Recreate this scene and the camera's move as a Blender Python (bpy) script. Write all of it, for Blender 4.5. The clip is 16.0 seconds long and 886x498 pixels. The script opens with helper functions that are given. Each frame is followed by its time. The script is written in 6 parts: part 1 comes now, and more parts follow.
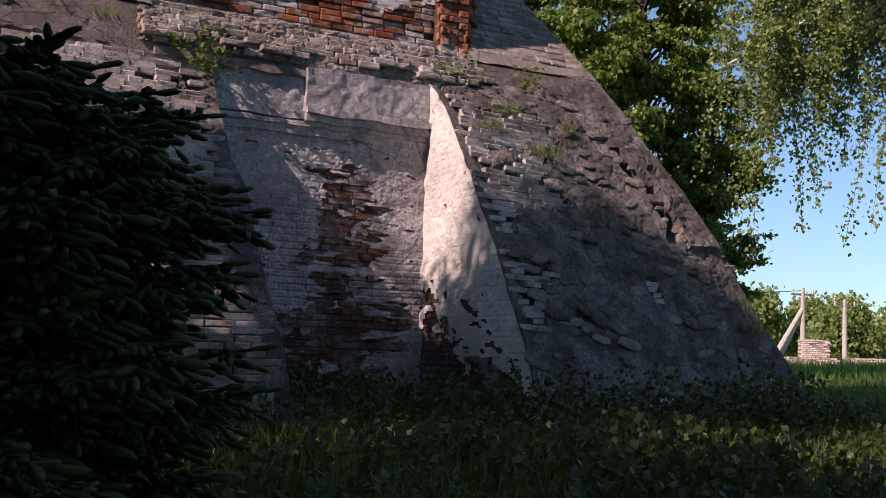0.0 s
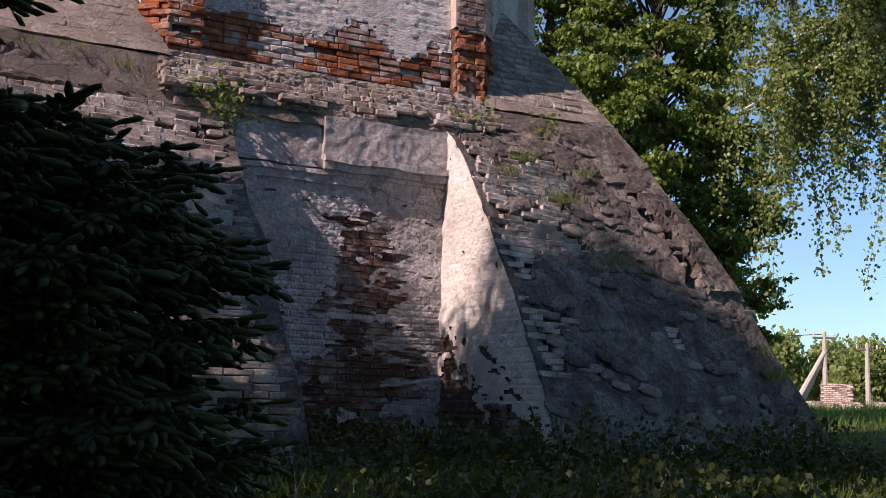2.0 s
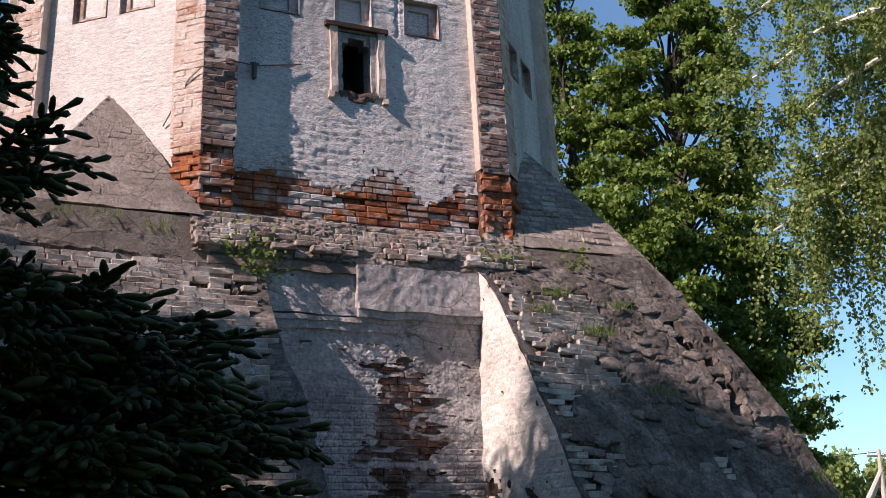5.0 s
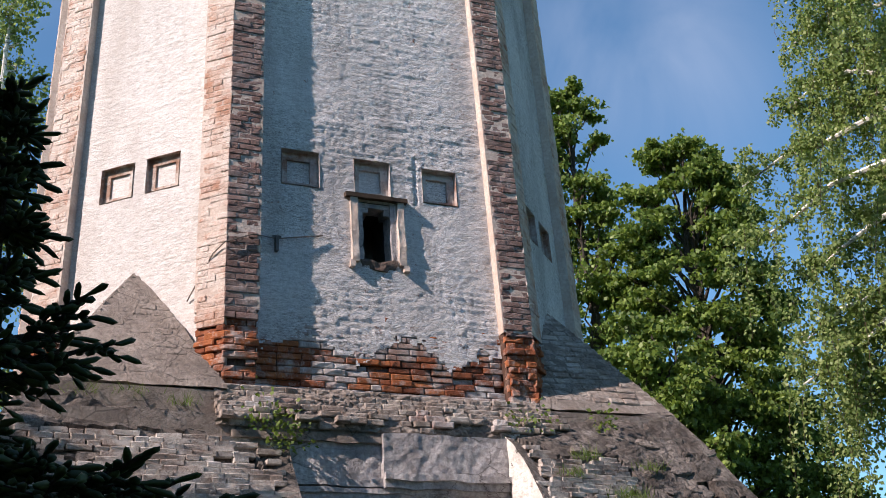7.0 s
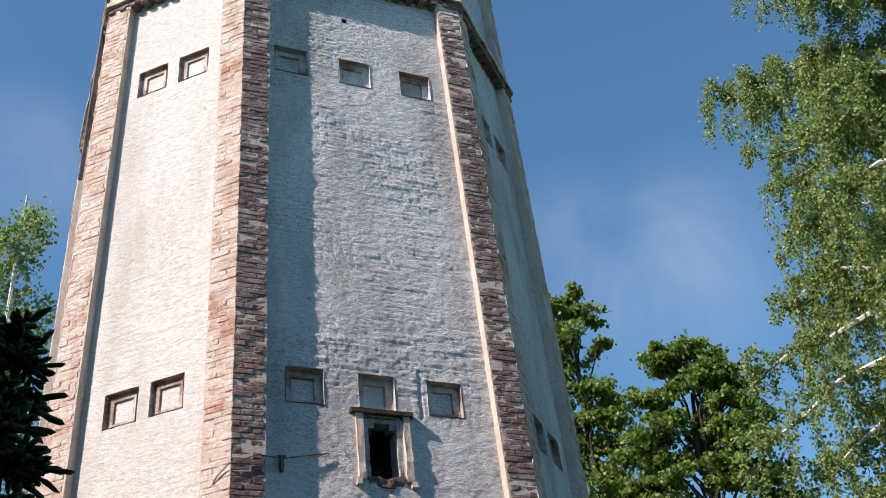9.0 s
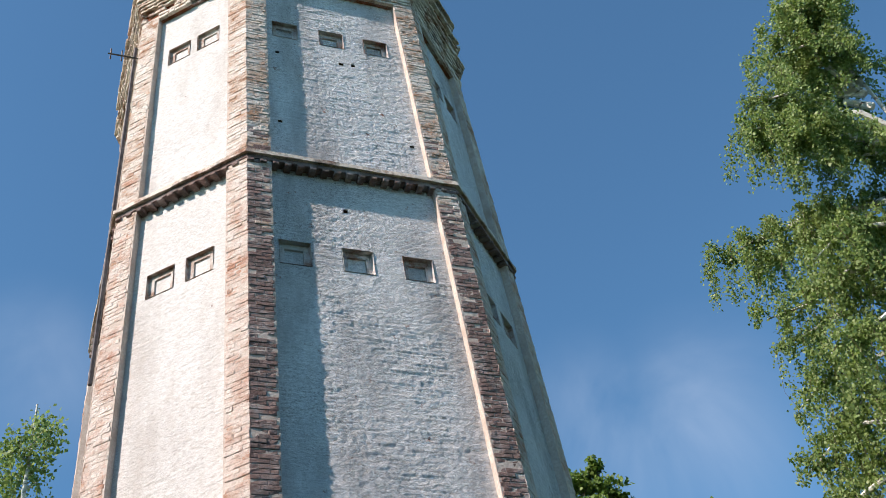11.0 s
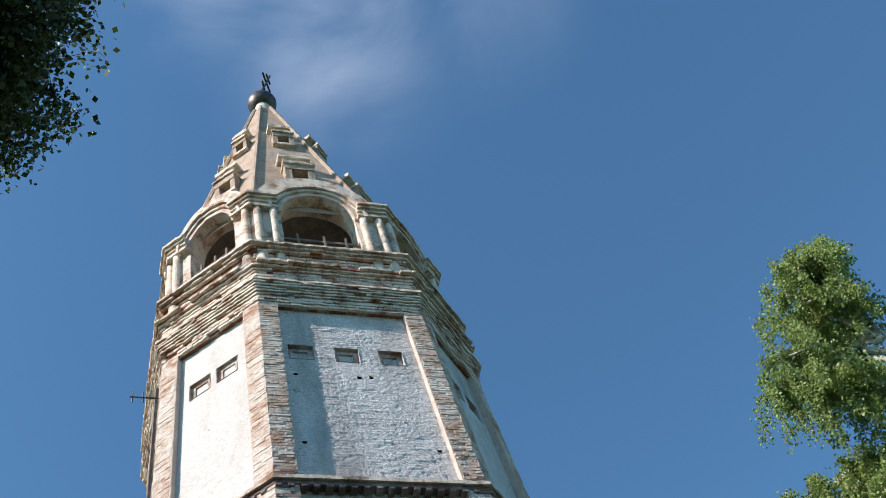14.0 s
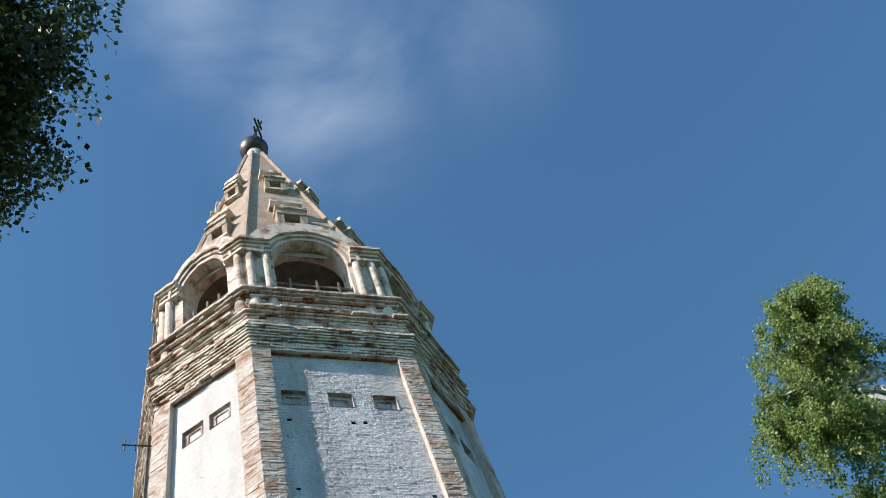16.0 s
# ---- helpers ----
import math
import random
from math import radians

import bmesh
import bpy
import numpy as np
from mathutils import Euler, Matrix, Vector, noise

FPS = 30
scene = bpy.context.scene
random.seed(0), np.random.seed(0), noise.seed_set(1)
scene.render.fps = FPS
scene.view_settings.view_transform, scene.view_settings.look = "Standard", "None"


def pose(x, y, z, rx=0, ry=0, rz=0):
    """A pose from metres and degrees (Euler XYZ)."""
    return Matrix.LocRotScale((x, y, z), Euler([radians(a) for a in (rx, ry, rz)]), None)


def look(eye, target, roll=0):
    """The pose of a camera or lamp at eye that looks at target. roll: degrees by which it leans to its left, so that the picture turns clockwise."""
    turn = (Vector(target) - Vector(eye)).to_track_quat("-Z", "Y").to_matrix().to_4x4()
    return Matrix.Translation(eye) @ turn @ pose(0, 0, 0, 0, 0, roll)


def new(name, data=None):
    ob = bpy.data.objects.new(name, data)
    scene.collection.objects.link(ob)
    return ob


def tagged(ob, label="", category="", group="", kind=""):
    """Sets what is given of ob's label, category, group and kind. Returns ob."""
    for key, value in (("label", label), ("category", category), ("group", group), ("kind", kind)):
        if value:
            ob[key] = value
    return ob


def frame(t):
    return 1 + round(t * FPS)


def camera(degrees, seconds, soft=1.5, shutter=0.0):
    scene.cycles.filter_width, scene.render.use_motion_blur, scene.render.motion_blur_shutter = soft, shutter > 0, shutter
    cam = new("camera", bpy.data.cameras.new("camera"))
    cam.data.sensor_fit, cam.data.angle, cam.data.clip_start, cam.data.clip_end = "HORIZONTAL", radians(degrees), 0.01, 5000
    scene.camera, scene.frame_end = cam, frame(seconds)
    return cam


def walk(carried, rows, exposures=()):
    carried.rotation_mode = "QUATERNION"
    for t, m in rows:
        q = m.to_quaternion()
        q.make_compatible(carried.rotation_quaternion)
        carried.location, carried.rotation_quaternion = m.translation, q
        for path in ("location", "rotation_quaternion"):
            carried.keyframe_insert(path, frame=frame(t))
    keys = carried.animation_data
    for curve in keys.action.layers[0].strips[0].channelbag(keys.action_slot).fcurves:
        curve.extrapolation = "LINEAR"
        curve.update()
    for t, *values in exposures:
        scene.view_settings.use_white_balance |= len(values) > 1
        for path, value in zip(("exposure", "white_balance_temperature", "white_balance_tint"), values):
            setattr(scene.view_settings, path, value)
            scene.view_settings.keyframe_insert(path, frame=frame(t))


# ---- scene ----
cam = camera(43.4, 16.0, soft=0.85)
# seconds, eye height, yaw, pitch, roll
PATH = [
    (0.0, 1.600, 0.13, 5.60, 1.83),
    (0.5, 1.604, 0.16, 6.02, 1.72),
    (1.0, 1.609, 0.22, 6.42, 1.69),
    (1.5, 1.613, 0.54, 7.10, 1.59),
    (2.0, 1.617, 1.14, 7.89, 1.57),
    (2.5, 1.621, 1.57, 8.61, 1.39),
    (3.0, 1.626, 2.00, 9.50, 0.92),
    (3.5, 1.630, 2.31, 10.51, 0.28),
    (6.0, 1.670, 3.30, 19.43, -2.70),
    (6.5, 1.675, 3.52, 21.77, -3.10),
    (7.0, 1.680, 3.78, 23.42, -3.38),
    (7.5, 1.685, 3.78, 26.04, -4.01),
    (8.0, 1.690, 3.48, 28.00, -4.54),
    (8.5, 1.695, 3.28, 31.08, -5.12),
    (9.0, 1.700, 3.00, 34.18, -5.98),
    (11.5, 1.721, 1.41, 45.78, -11.95),
    (12.0, 1.726, 0.87, 48.31, -13.42),
    (12.5, 1.730, 0.26, 50.49, -15.29),
    (13.0, 1.731, -0.95, 52.96, -17.36),
    (13.5, 1.733, -2.03, 55.19, -19.05),
    (14.0, 1.734, -3.37, 58.45, -22.14),
    (14.5, 1.736, -4.09, 59.52, -23.14),
    (15.0, 1.737, -4.95, 60.38, -24.07),
    (15.5, 1.739, -5.50, 60.52, -24.63),
    (16.0, 1.740, -5.78, 60.32, -24.88),
]
walk(cam, [(t, pose(0, 0, z, 90 + p, 0, y) @ pose(0, 0, 0, 0, 0, r)) for t, z, y, p, r in PATH],
     exposures=[(0.0, 0.22, 7350, 37), (3.5, 0.36, 7250, 32), (7.0, 0.55, 6850, 20), (9.0, 0.52, 6750, 15), (13.0, 0.55, 6600, 12), (16.0, 0.52, 6550, 11)])

# ---- sky and sun ----
SUN_EL, SUN_AZ = radians(37.5), radians(218.6)  # azimuth counted from +x towards +y
to_sun = Vector((math.cos(SUN_EL) * math.cos(SUN_AZ), math.cos(SUN_EL) * math.sin(SUN_AZ), math.sin(SUN_EL)))
world = bpy.data.worlds.new("sky")
scene.world = world
world.use_nodes = True
wn, wl = world.node_tree.nodes, world.node_tree.links
sky = wn.new("ShaderNodeTexSky")
sky.sky_type = "NISHITA"
sky.sun_disc = False
sky.sun_elevation = SUN_EL
sky.sun_rotation = radians(90) - SUN_AZ
sky.air_density, sky.dust_density, sky.ozone_density = 1.0, 0.5, 1.4
wtc = wn.new("ShaderNodeTexCoord")
wmap = wn.new("ShaderNodeMapping")
wmap.inputs["Scale"].default_value = (5.0, 6.5, 5.0)
wmap.inputs["Location"].default_value = (1.3, 0.4, 2.75)
cirrus = wn.new("ShaderNodeTexNoise")
cirrus.inputs["Scale"].default_value = 1.0
cirrus.inputs["Detail"].default_value = 6
cirrus.inputs["Distortion"].default_value = 0.6
cramp = wn.new("ShaderNodeMapRange")
cramp.inputs["From Min"].default_value, cramp.inputs["From Max"].default_value = 0.36, 0.80
cramp.inputs["To Min"].default_value, cramp.inputs["To Max"].default_value = 0.02, 0.48
veil = None  # thin cloud banks: bearing, height angle, reach, density
for c_az, c_el, c_r, c_d in ((11, 31, 0.13, 1.0), (5, 33, 0.10, 0.8), (-29, 37.5, 0.10, 0.7), (1, 70.5, 0.15, 1.0), (-17, 74, 0.11, 0.8), (20, 69.5, 0.13, 0.55)):
    c_dir = Vector((math.cos(radians(c_el)) * math.sin(radians(c_az)), math.cos(radians(c_el)) * math.cos(radians(c_az)), math.sin(radians(c_el))))
    far = wn.new("ShaderNodeVectorMath")
    far.operation = "DISTANCE"
    far.inputs[1].default_value = c_dir
    wl.new(wtc.outputs["Generated"], far.inputs[0])
    bank = wn.new("ShaderNodeMapRange")
    bank.interpolation_type = "SMOOTHSTEP"
    bank.inputs["From Min"].default_value, bank.inputs["From Max"].default_value = 0.0, c_r
    bank.inputs["To Min"].default_value, bank.inputs["To Max"].default_value = c_d, 0.0
    wl.new(far.outputs["Value"], bank.inputs["Value"])
    if veil is None:
        veil = bank.outputs["Result"]
    else:
        both = wn.new("ShaderNodeMath")
        both.operation = "MAXIMUM"
        wl.new(veil, both.inputs[0])
        wl.new(bank.outputs["Result"], both.inputs[1])
        veil = both.outputs[0]
cmix = wn.new("ShaderNodeMixRGB")
cmix.inputs["Color2"].default_value = (5.2, 5.9, 7.0, 1)
wl.new(wtc.outputs["Generated"], wmap.inputs["Vector"])
wl.new(wmap.outputs["Vector"], cirrus.inputs["Vector"])
wl.new(cirrus.outputs["Fac"], cramp.inputs["Value"])
thin = wn.new("ShaderNodeMath")
thin.operation = "MULTIPLY"
wl.new(cramp.outputs["Result"], thin.inputs[0])
wl.new(veil, thin.inputs[1])
wl.new(thin.outputs[0], cmix.inputs["Fac"])
clear = wn.new("ShaderNodeMixRGB")
clear.blend_type = "MULTIPLY"
clear.inputs["Fac"].default_value = 1.0
clear.inputs["Color2"].default_value = (0.60, 0.97, 1.10, 1)
wl.new(sky.outputs["Color"], clear.inputs["Color1"])
wl.new(clear.outputs["Color"], cmix.inputs["Color1"])
wl.new(cmix.outputs["Color"], wn["Background"].inputs["Color"])
wn["Background"].inputs["Strength"].default_value = 0.115
sun_data = bpy.data.lights.new("sun", "SUN")
sun_data.energy, sun_data.angle, sun_data.color = 5.0, radians(0.53), (1.0, 0.885, 0.81)
sun = new("sun", sun_data)
sun.matrix_world = look((-30, -30, 40), (Vector((-30, -30, 40)) - to_sun)[:])


# ---- materials ----
def mat(name, rough=0.9):
    m = bpy.data.materials.new(name)
    m.use_nodes = True
    n, l = m.node_tree.nodes, m.node_tree.links
    b = n["Principled BSDF"]
    b.inputs["Roughness"].default_value = rough
    b.inputs["Specular IOR Level"].default_value = 0.25
    return m, n, l, b


def coords(n, l, scale=(1, 1, 1)):
    g = n.new("ShaderNodeNewGeometry")
    mp = n.new("ShaderNodeMapping")
    mp.inputs["Scale"].default_value = scale
    l.new(g.outputs["Position"], mp.inputs["Vector"])
    return mp.outputs["Vector"]


def noise_tex(n, l, vec, scale, detail=5, rough=0.6, dist=0.0):
    t = n.new("ShaderNodeTexNoise")
    t.inputs["Scale"].default_value, t.inputs["Detail"].default_value = scale, detail
    t.inputs["Roughness"].default_value, t.inputs["Distortion"].default_value = rough, dist
    l.new(vec, t.inputs["Vector"])
    return t.outputs["Fac"]


def ramp(n, l, fac, stops):
    r = n.new("ShaderNodeValToRGB")
    el = r.color_ramp.elements
    while len(el) < len(stops):
        el.new(0.5)
    for e, (p, c) in zip(el, stops):
        e.position, e.color = p, (*c, 1)
    l.new(fac, r.inputs["Fac"])
    return r.outputs["Color"]


def mix(n, l, fac, a, b, kind="MIX"):
    m = n.new("ShaderNodeMixRGB")
    m.blend_type = kind
    for v, k in ((fac, "Fac"), (a, "Color1"), (b, "Color2")):
        if isinstance(v, (int, float)):
            m.inputs[k].default_value = v
        elif isinstance(v, tuple):
            m.inputs[k].default_value = (*v, 1)
        else:
            l.new(v, m.inputs[k])
    return m.outputs["Color"]


def step(n, l, fac, lo, hi):
    r = n.new("ShaderNodeMapRange")
    r.inputs["From Min"].default_value, r.inputs["From Max"].default_value = lo, hi
    l.new(fac, r.inputs["Value"])
    return r.outputs["Result"]


def bump(n, l, b, height, strength=0.5, dist=0.02):
    bp = n.new("ShaderNodeBump")
    bp.inputs["Strength"].default_value, bp.inputs["Distance"].default_value = strength, dist
    l.new(height, bp.inputs["Height"])
    l.new(bp.outputs["Normal"], b.inputs["Normal"])


def island(n, per_object=False):
    if per_object:
        return n.new("ShaderNodeObjectInfo").outputs["Random"]
    return n.new("ShaderNodeNewGeometry").outputs["Random Per Island"]


def whitewash(name, paint=(0.72, 0.72, 0.70), stain=(0.36, 0.35, 0.34), brick=(0.30, 0.12, 0.07), worn=(0.60, 0.68), stained=(0.42, 0.72), relief=0.06, flake=0.0):
    """Lime-washed brick: worn paint over brick, with grey weather stains."""
    m, n, l, b = mat(name)
    v, vs = coords(n, l), coords(n, l, (1, 1, 0.25))
    tone = mix(n, l, step(n, l, noise_tex(n, l, vs, 1.1, 6, 0.65), *stained), paint, stain)
    tone = mix(n, l, step(n, l, noise_tex(n, l, coords(n, l, (1, 1, 2.2)), 12, 8, 0.8), 0.46, 0.60), tone, mix(n, l, 0.55, tone, stain))
    tone = mix(n, l, mix(n, l, 0.14, (0, 0, 0), island(n)), tone, (0.30, 0.27, 0.25))
    bare = step(n, l, noise_tex(n, l, v, 5.5, 8, 0.7), *worn)
    tone = mix(n, l, bare, tone, mix(n, l, island(n), brick, (0.22, 0.17, 0.15)))
    if flake:
        patch = mix(n, l, step(n, l, noise_tex(n, l, v, 0.75, 3, 0.6), 0.40, 0.62), (0.25, 0.25, 0.25), (1, 1, 1))
        chips = step(n, l, noise_tex(n, l, coords(n, l, (1, 1, 2.4)), 21, 10, 0.9), 0.50, 0.57)
        tone = mix(n, l, mix(n, l, chips, (0, 0, 0), patch), tone, mix(n, l, flake, tone, (0.14, 0.122, 0.115)))
    l.new(tone, b.inputs["Base Color"])
    rel = mix(n, l, 0.5, noise_tex(n, l, coords(n, l, (1, 1, 1.9)), 15, 4, 0.65), noise_tex(n, l, v, 55, 6, 0.7))
    bump(n, l, b, rel, 1.0, relief)
    return m


def brickwork(name, dark=(0.17, 0.075, 0.05), mid=(0.36, 0.14, 0.07), light=(0.50, 0.22, 0.10), lime=(0.58, 0.55, 0.52), worn=(0.52, 0.66), per_object=False, soot=0.0):
    m, n, l, b = mat(name)
    v = coords(n, l)
    tone = ramp(n, l, island(n, per_object), [(0.0, dark), (0.45, mid), (1.0, light)])
    tone = mix(n, l, step(n, l, noise_tex(n, l, v, 14, 5), 0.3, 0.8), tone, dark)
    tone = mix(n, l, step(n, l, noise_tex(n, l, v, 2.3, 7, 0.7), *worn), tone, lime)
    tone = mix(n, l, step(n, l, noise_tex(n, l, v, 13, 8, 0.8), 0.54, 0.64), tone, mix(n, l, 0.6, tone, lime))
    tone = mix(n, l, step(n, l, noise_tex(n, l, v, 21, 8, 0.8), 0.56, 0.66), tone, mix(n, l, 0.5, tone, (0.06, 0.035, 0.025)))
    if soot:
        tone = mix(n, l, step(n, l, noise_tex(n, l, v, 1.6, 8, 0.75), 0.62 - soot * 0.3, 0.70), tone, (0.12, 0.10, 0.09))
    l.new(tone, b.inputs["Base Color"])
    bump(n, l, b, noise_tex(n, l, v, 32, 8, 0.75), 0.9, 0.035)
    return m


def earthy(name, a, c, d, scale=2.0, fine=30, strength=0.8, crack=True):
    """Weathered mortar, plaster and rubble."""
    m, n, l, b = mat(name, 0.95)
    v = coords(n, l)
    tone = ramp(n, l, noise_tex(n, l, v, scale, 8, 0.68), [(0.32, a), (0.5, c), (0.68, d)])
    tone = mix(n, l, step(n, l, noise_tex(n, l, v, scale * 9, 5), 0.4, 0.75), tone, a)
    h = noise_tex(n, l, v, fine, 8, 0.72)
    if crack:
        vo = n.new("ShaderNodeTexVoronoi")
        vo.feature = "DISTANCE_TO_EDGE"
        vo.inputs["Scale"].default_value = 3.2
        wv = mix(n, l, 0.12, v, n.new("ShaderNodeTexNoise").outputs["Color"])
        l.new(wv, vo.inputs["Vector"])
        cr = step(n, l, vo.outputs["Distance"], 0.0, 0.03)
        gate = step(n, l, noise_tex(n, l, v, 1.3, 3), 0.45, 0.55)
        tone = mix(n, l, mix(n, l, gate, (0, 0, 0), mix(n, l, cr, (0.7, 0.7, 0.7), (0, 0, 0))), tone, (0.05, 0.045, 0.04))
    l.new(tone, b.inputs["Base Color"])
    bump(n, l, b, h, strength, 0.05)
    return m


def leafy(name, a, c, d, trans=0.35, rough=0.5, per_object=False):
    m, n, l, b = mat(name, rough)
    tone = ramp(n, l, island(n, per_object), [(0.0, a), (0.5, c), (1.0, d)])
    l.new(tone, b.inputs["Base Color"])
    b.inputs["Specular IOR Level"].default_value = 0.4
    tr = n.new("ShaderNodeBsdfTranslucent")
    bright = mix(n, l, 0.35, tone, (0.25, 0.36, 0.04))
    l.new(bright, tr.inputs["Color"])
    mx = n.new("ShaderNodeMixShader")
    mx.inputs[0].default_value = trans
    l.new(b.outputs[0], mx.inputs[1])
    l.new(tr.outputs[0], mx.inputs[2])
    l.new(mx.outputs[0], n["Material Output"].inputs["Surface"])
    return m


M_FACE = whitewash("limewashed_brick", (0.83, 0.825, 0.825), (0.42, 0.41, 0.41), worn=(0.62, 0.70), stained=(0.46, 0.70), relief=0.045, flake=0.78)
# Limewash copy for the sunlit side: light set in the colour, fewer stains.
M_FACE_SUNLIT = whitewash("limewashed_brick_sunlit", (0.75, 0.735, 0.71), (0.47, 0.42, 0.38), worn=(0.66, 0.74), stained=(0.50, 0.80), relief=0.03, flake=0.3)
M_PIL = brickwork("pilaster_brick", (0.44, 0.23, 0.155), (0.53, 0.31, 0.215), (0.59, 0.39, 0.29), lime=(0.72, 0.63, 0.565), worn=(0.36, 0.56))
# Sooty brick, darkened further in colour for the front where sun only grazes.
M_PIL_SOOT_SHADE = brickwork("sooty_shaded_pilaster_brick", (0.20, 0.125, 0.108), (0.26, 0.165, 0.145), (0.31, 0.21, 0.185), lime=(0.44, 0.385, 0.365), worn=(0.49, 0.70), soot=0.38)
M_RED = brickwork("bare_red_brick", (0.20, 0.065, 0.035), (0.42, 0.13, 0.052), (0.60, 0.21, 0.075), lime=(0.50, 0.45, 0.42), worn=(0.51, 0.64), soot=0.2)
M_RED_OB = brickwork("bare_red_brick_piece", (0.07, 0.034, 0.025), (0.145, 0.062, 0.042), (0.23, 0.10, 0.064), lime=(0.42, 0.37, 0.35), worn=(0.50, 0.66), per_object=True)
M_GREY_OB = brickwork("grey_weathered_brick", (0.25, 0.195, 0.165), (0.46, 0.39, 0.345), (0.62, 0.555, 0.50), lime=(0.70, 0.66, 0.61), worn=(0.44, 0.62), per_object=True)
M_GREY = brickwork("grey_weathered_brick_joined", (0.19, 0.15, 0.125), (0.39, 0.325, 0.28), (0.54, 0.47, 0.41), lime=(0.62, 0.57, 0.52), worn=(0.48, 0.68))
M_STUCCO = brickwork("stucco_on_brick", (0.24, 0.105, 0.06), (0.49, 0.29, 0.19), (0.63, 0.455, 0.34), lime=(0.80, 0.70, 0.60), worn=(0.37, 0.52), soot=0.32)
M_PIL_UP = brickwork("pale_pilaster_brick", (0.40, 0.21, 0.12), (0.56, 0.41, 0.31), (0.66, 0.54, 0.45), lime=(0.74, 0.67, 0.60), worn=(0.42, 0.58), soot=0.12)
M_MORTAR = earthy("old_mortar", (0.19, 0.16, 0.14), (0.33, 0.285, 0.25), (0.46, 0.405, 0.36))
M_PLASTER = earthy("blue_grey_plaster", (0.25, 0.235, 0.235), (0.49, 0.475, 0.478), (0.68, 0.66, 0.655), 2.4, 24, 0.7)
M_WHITE = earthy("white_plaster", (0.50, 0.48, 0.45), (0.66, 0.64, 0.60), (0.78, 0.76, 0.72), 1.5, 20, 0.5, False)
M_REVEAL = earthy("limed_reveal", (0.46, 0.36, 0.30), (0.58, 0.50, 0.44), (0.68, 0.62, 0.56), 3, 20, 0.5, False)
M_RUBBLE = earthy("rubble_slope", (0.06, 0.05, 0.045), (0.18, 0.158, 0.142), (0.36, 0.325, 0.295), 3.2, 14, 1.0)
M_STONE = earthy("bedded_grey_stone", (0.12, 0.107, 0.098), (0.23, 0.208, 0.19), (0.37, 0.34, 0.315), 5, 22, 0.9, False)
M_CORE = earthy("red_mortar", (0.07, 0.04, 0.03), (0.13, 0.07, 0.05), (0.24, 0.17, 0.14), 5, 25, 0.8, False)
M_TENT = earthy("tent_plaster", (0.32, 0.235, 0.175), (0.47, 0.375, 0.30), (0.58, 0.49, 0.41), 1.6, 10, 0.9, False)
# Shade inside the openings is put into this dark colour.
M_DARK = earthy("dark_interior", (0.04, 0.035, 0.03), (0.07, 0.06, 0.05), (0.11, 0.095, 0.08), 3, 20, 0.4, False)
M_WOOD = earthy("grey_old_wood", (0.12, 0.10, 0.085), (0.20, 0.17, 0.145), (0.28, 0.25, 0.22), 4, 40, 0.4, False)
M_METAL, _n, _l, _b = mat("dark_sheet_metal", 0.45)
_b.inputs["Metallic"].default_value = 0.7
_l.new(ramp(_n, _l, noise_tex(_n, _l, coords(_n, _l), 5), [(0.3, (0.05, 0.045, 0.045)), (0.7, (0.14, 0.12, 0.11))]), _b.inputs["Base Color"])
M_SOIL = earthy("grass_soil", (0.035, 0.045, 0.018), (0.06, 0.085, 0.028), (0.10, 0.14, 0.045), 1.5, 40, 1.0, False)
M_BARK = earthy("grey_bark", (0.05, 0.042, 0.035), (0.09, 0.078, 0.065), (0.14, 0.12, 0.10), 6, 40, 1.0, False)
M_BIRCHBARK, _n, _l, _b = mat("birch_bark", 0.7)
_v = coords(_n, _l, (3, 3, 14))
_l.new(ramp(_n, _l, noise_tex(_n, _l, _v, 1.2, 6, 0.7), [(0.38, (0.05, 0.045, 0.04)), (0.46, (0.62, 0.60, 0.55)), (0.8, (0.74, 0.72, 0.68))]), _b.inputs["Base Color"])
M_BIRCH = leafy("birch_leaf", (0.12, 0.19, 0.055), (0.24, 0.33, 0.105), (0.37, 0.45, 0.18), 0.48)
M_TWIG = earthy("dark_twig", (0.05, 0.035, 0.025), (0.08, 0.055, 0.04), (0.11, 0.08, 0.06), 6, 30, 0.3, False)
M_MAPLE = leafy("maple_leaf", (0.06, 0.11, 0.024), (0.135, 0.21, 0.042), (0.245, 0.335, 0.075), 0.40)
# The boughs' shade is put into this very dark leaf colour.
M_DEEP = leafy("deep_shade_linden_leaf", (0.025, 0.045, 0.014), (0.035, 0.06, 0.018), (0.05, 0.08, 0.025), 0.15)
M_SPRUCE = leafy("spruce_needle", (0.018, 0.034, 0.012), (0.028, 0.048, 0.016), (0.04, 0.066, 0.02), 0.08, 0.65)
# Weed leaves darkened in colour for the shade round the tower foot.
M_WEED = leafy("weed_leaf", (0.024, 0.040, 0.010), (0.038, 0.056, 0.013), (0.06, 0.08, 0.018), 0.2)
M_GRASS = leafy("grass_blade", (0.06, 0.12, 0.02), (0.10, 0.18, 0.03), (0.15, 0.23, 0.05), 0.4)


# ---- building blocks ----
def thing(name, m=None, label="", category="", group="", kind=""):
    ob = new(name)
    if m is not None:
        ob.matrix_world = m
    return tagged(ob, label, category, group, kind)


def link(name, me, material, parent=None, label="", kind=""):
    if material is not None:
        me.materials.append(material)
    ob = new(name, me)
    ob.parent = parent
    return tagged(ob, label=label, kind=kind)


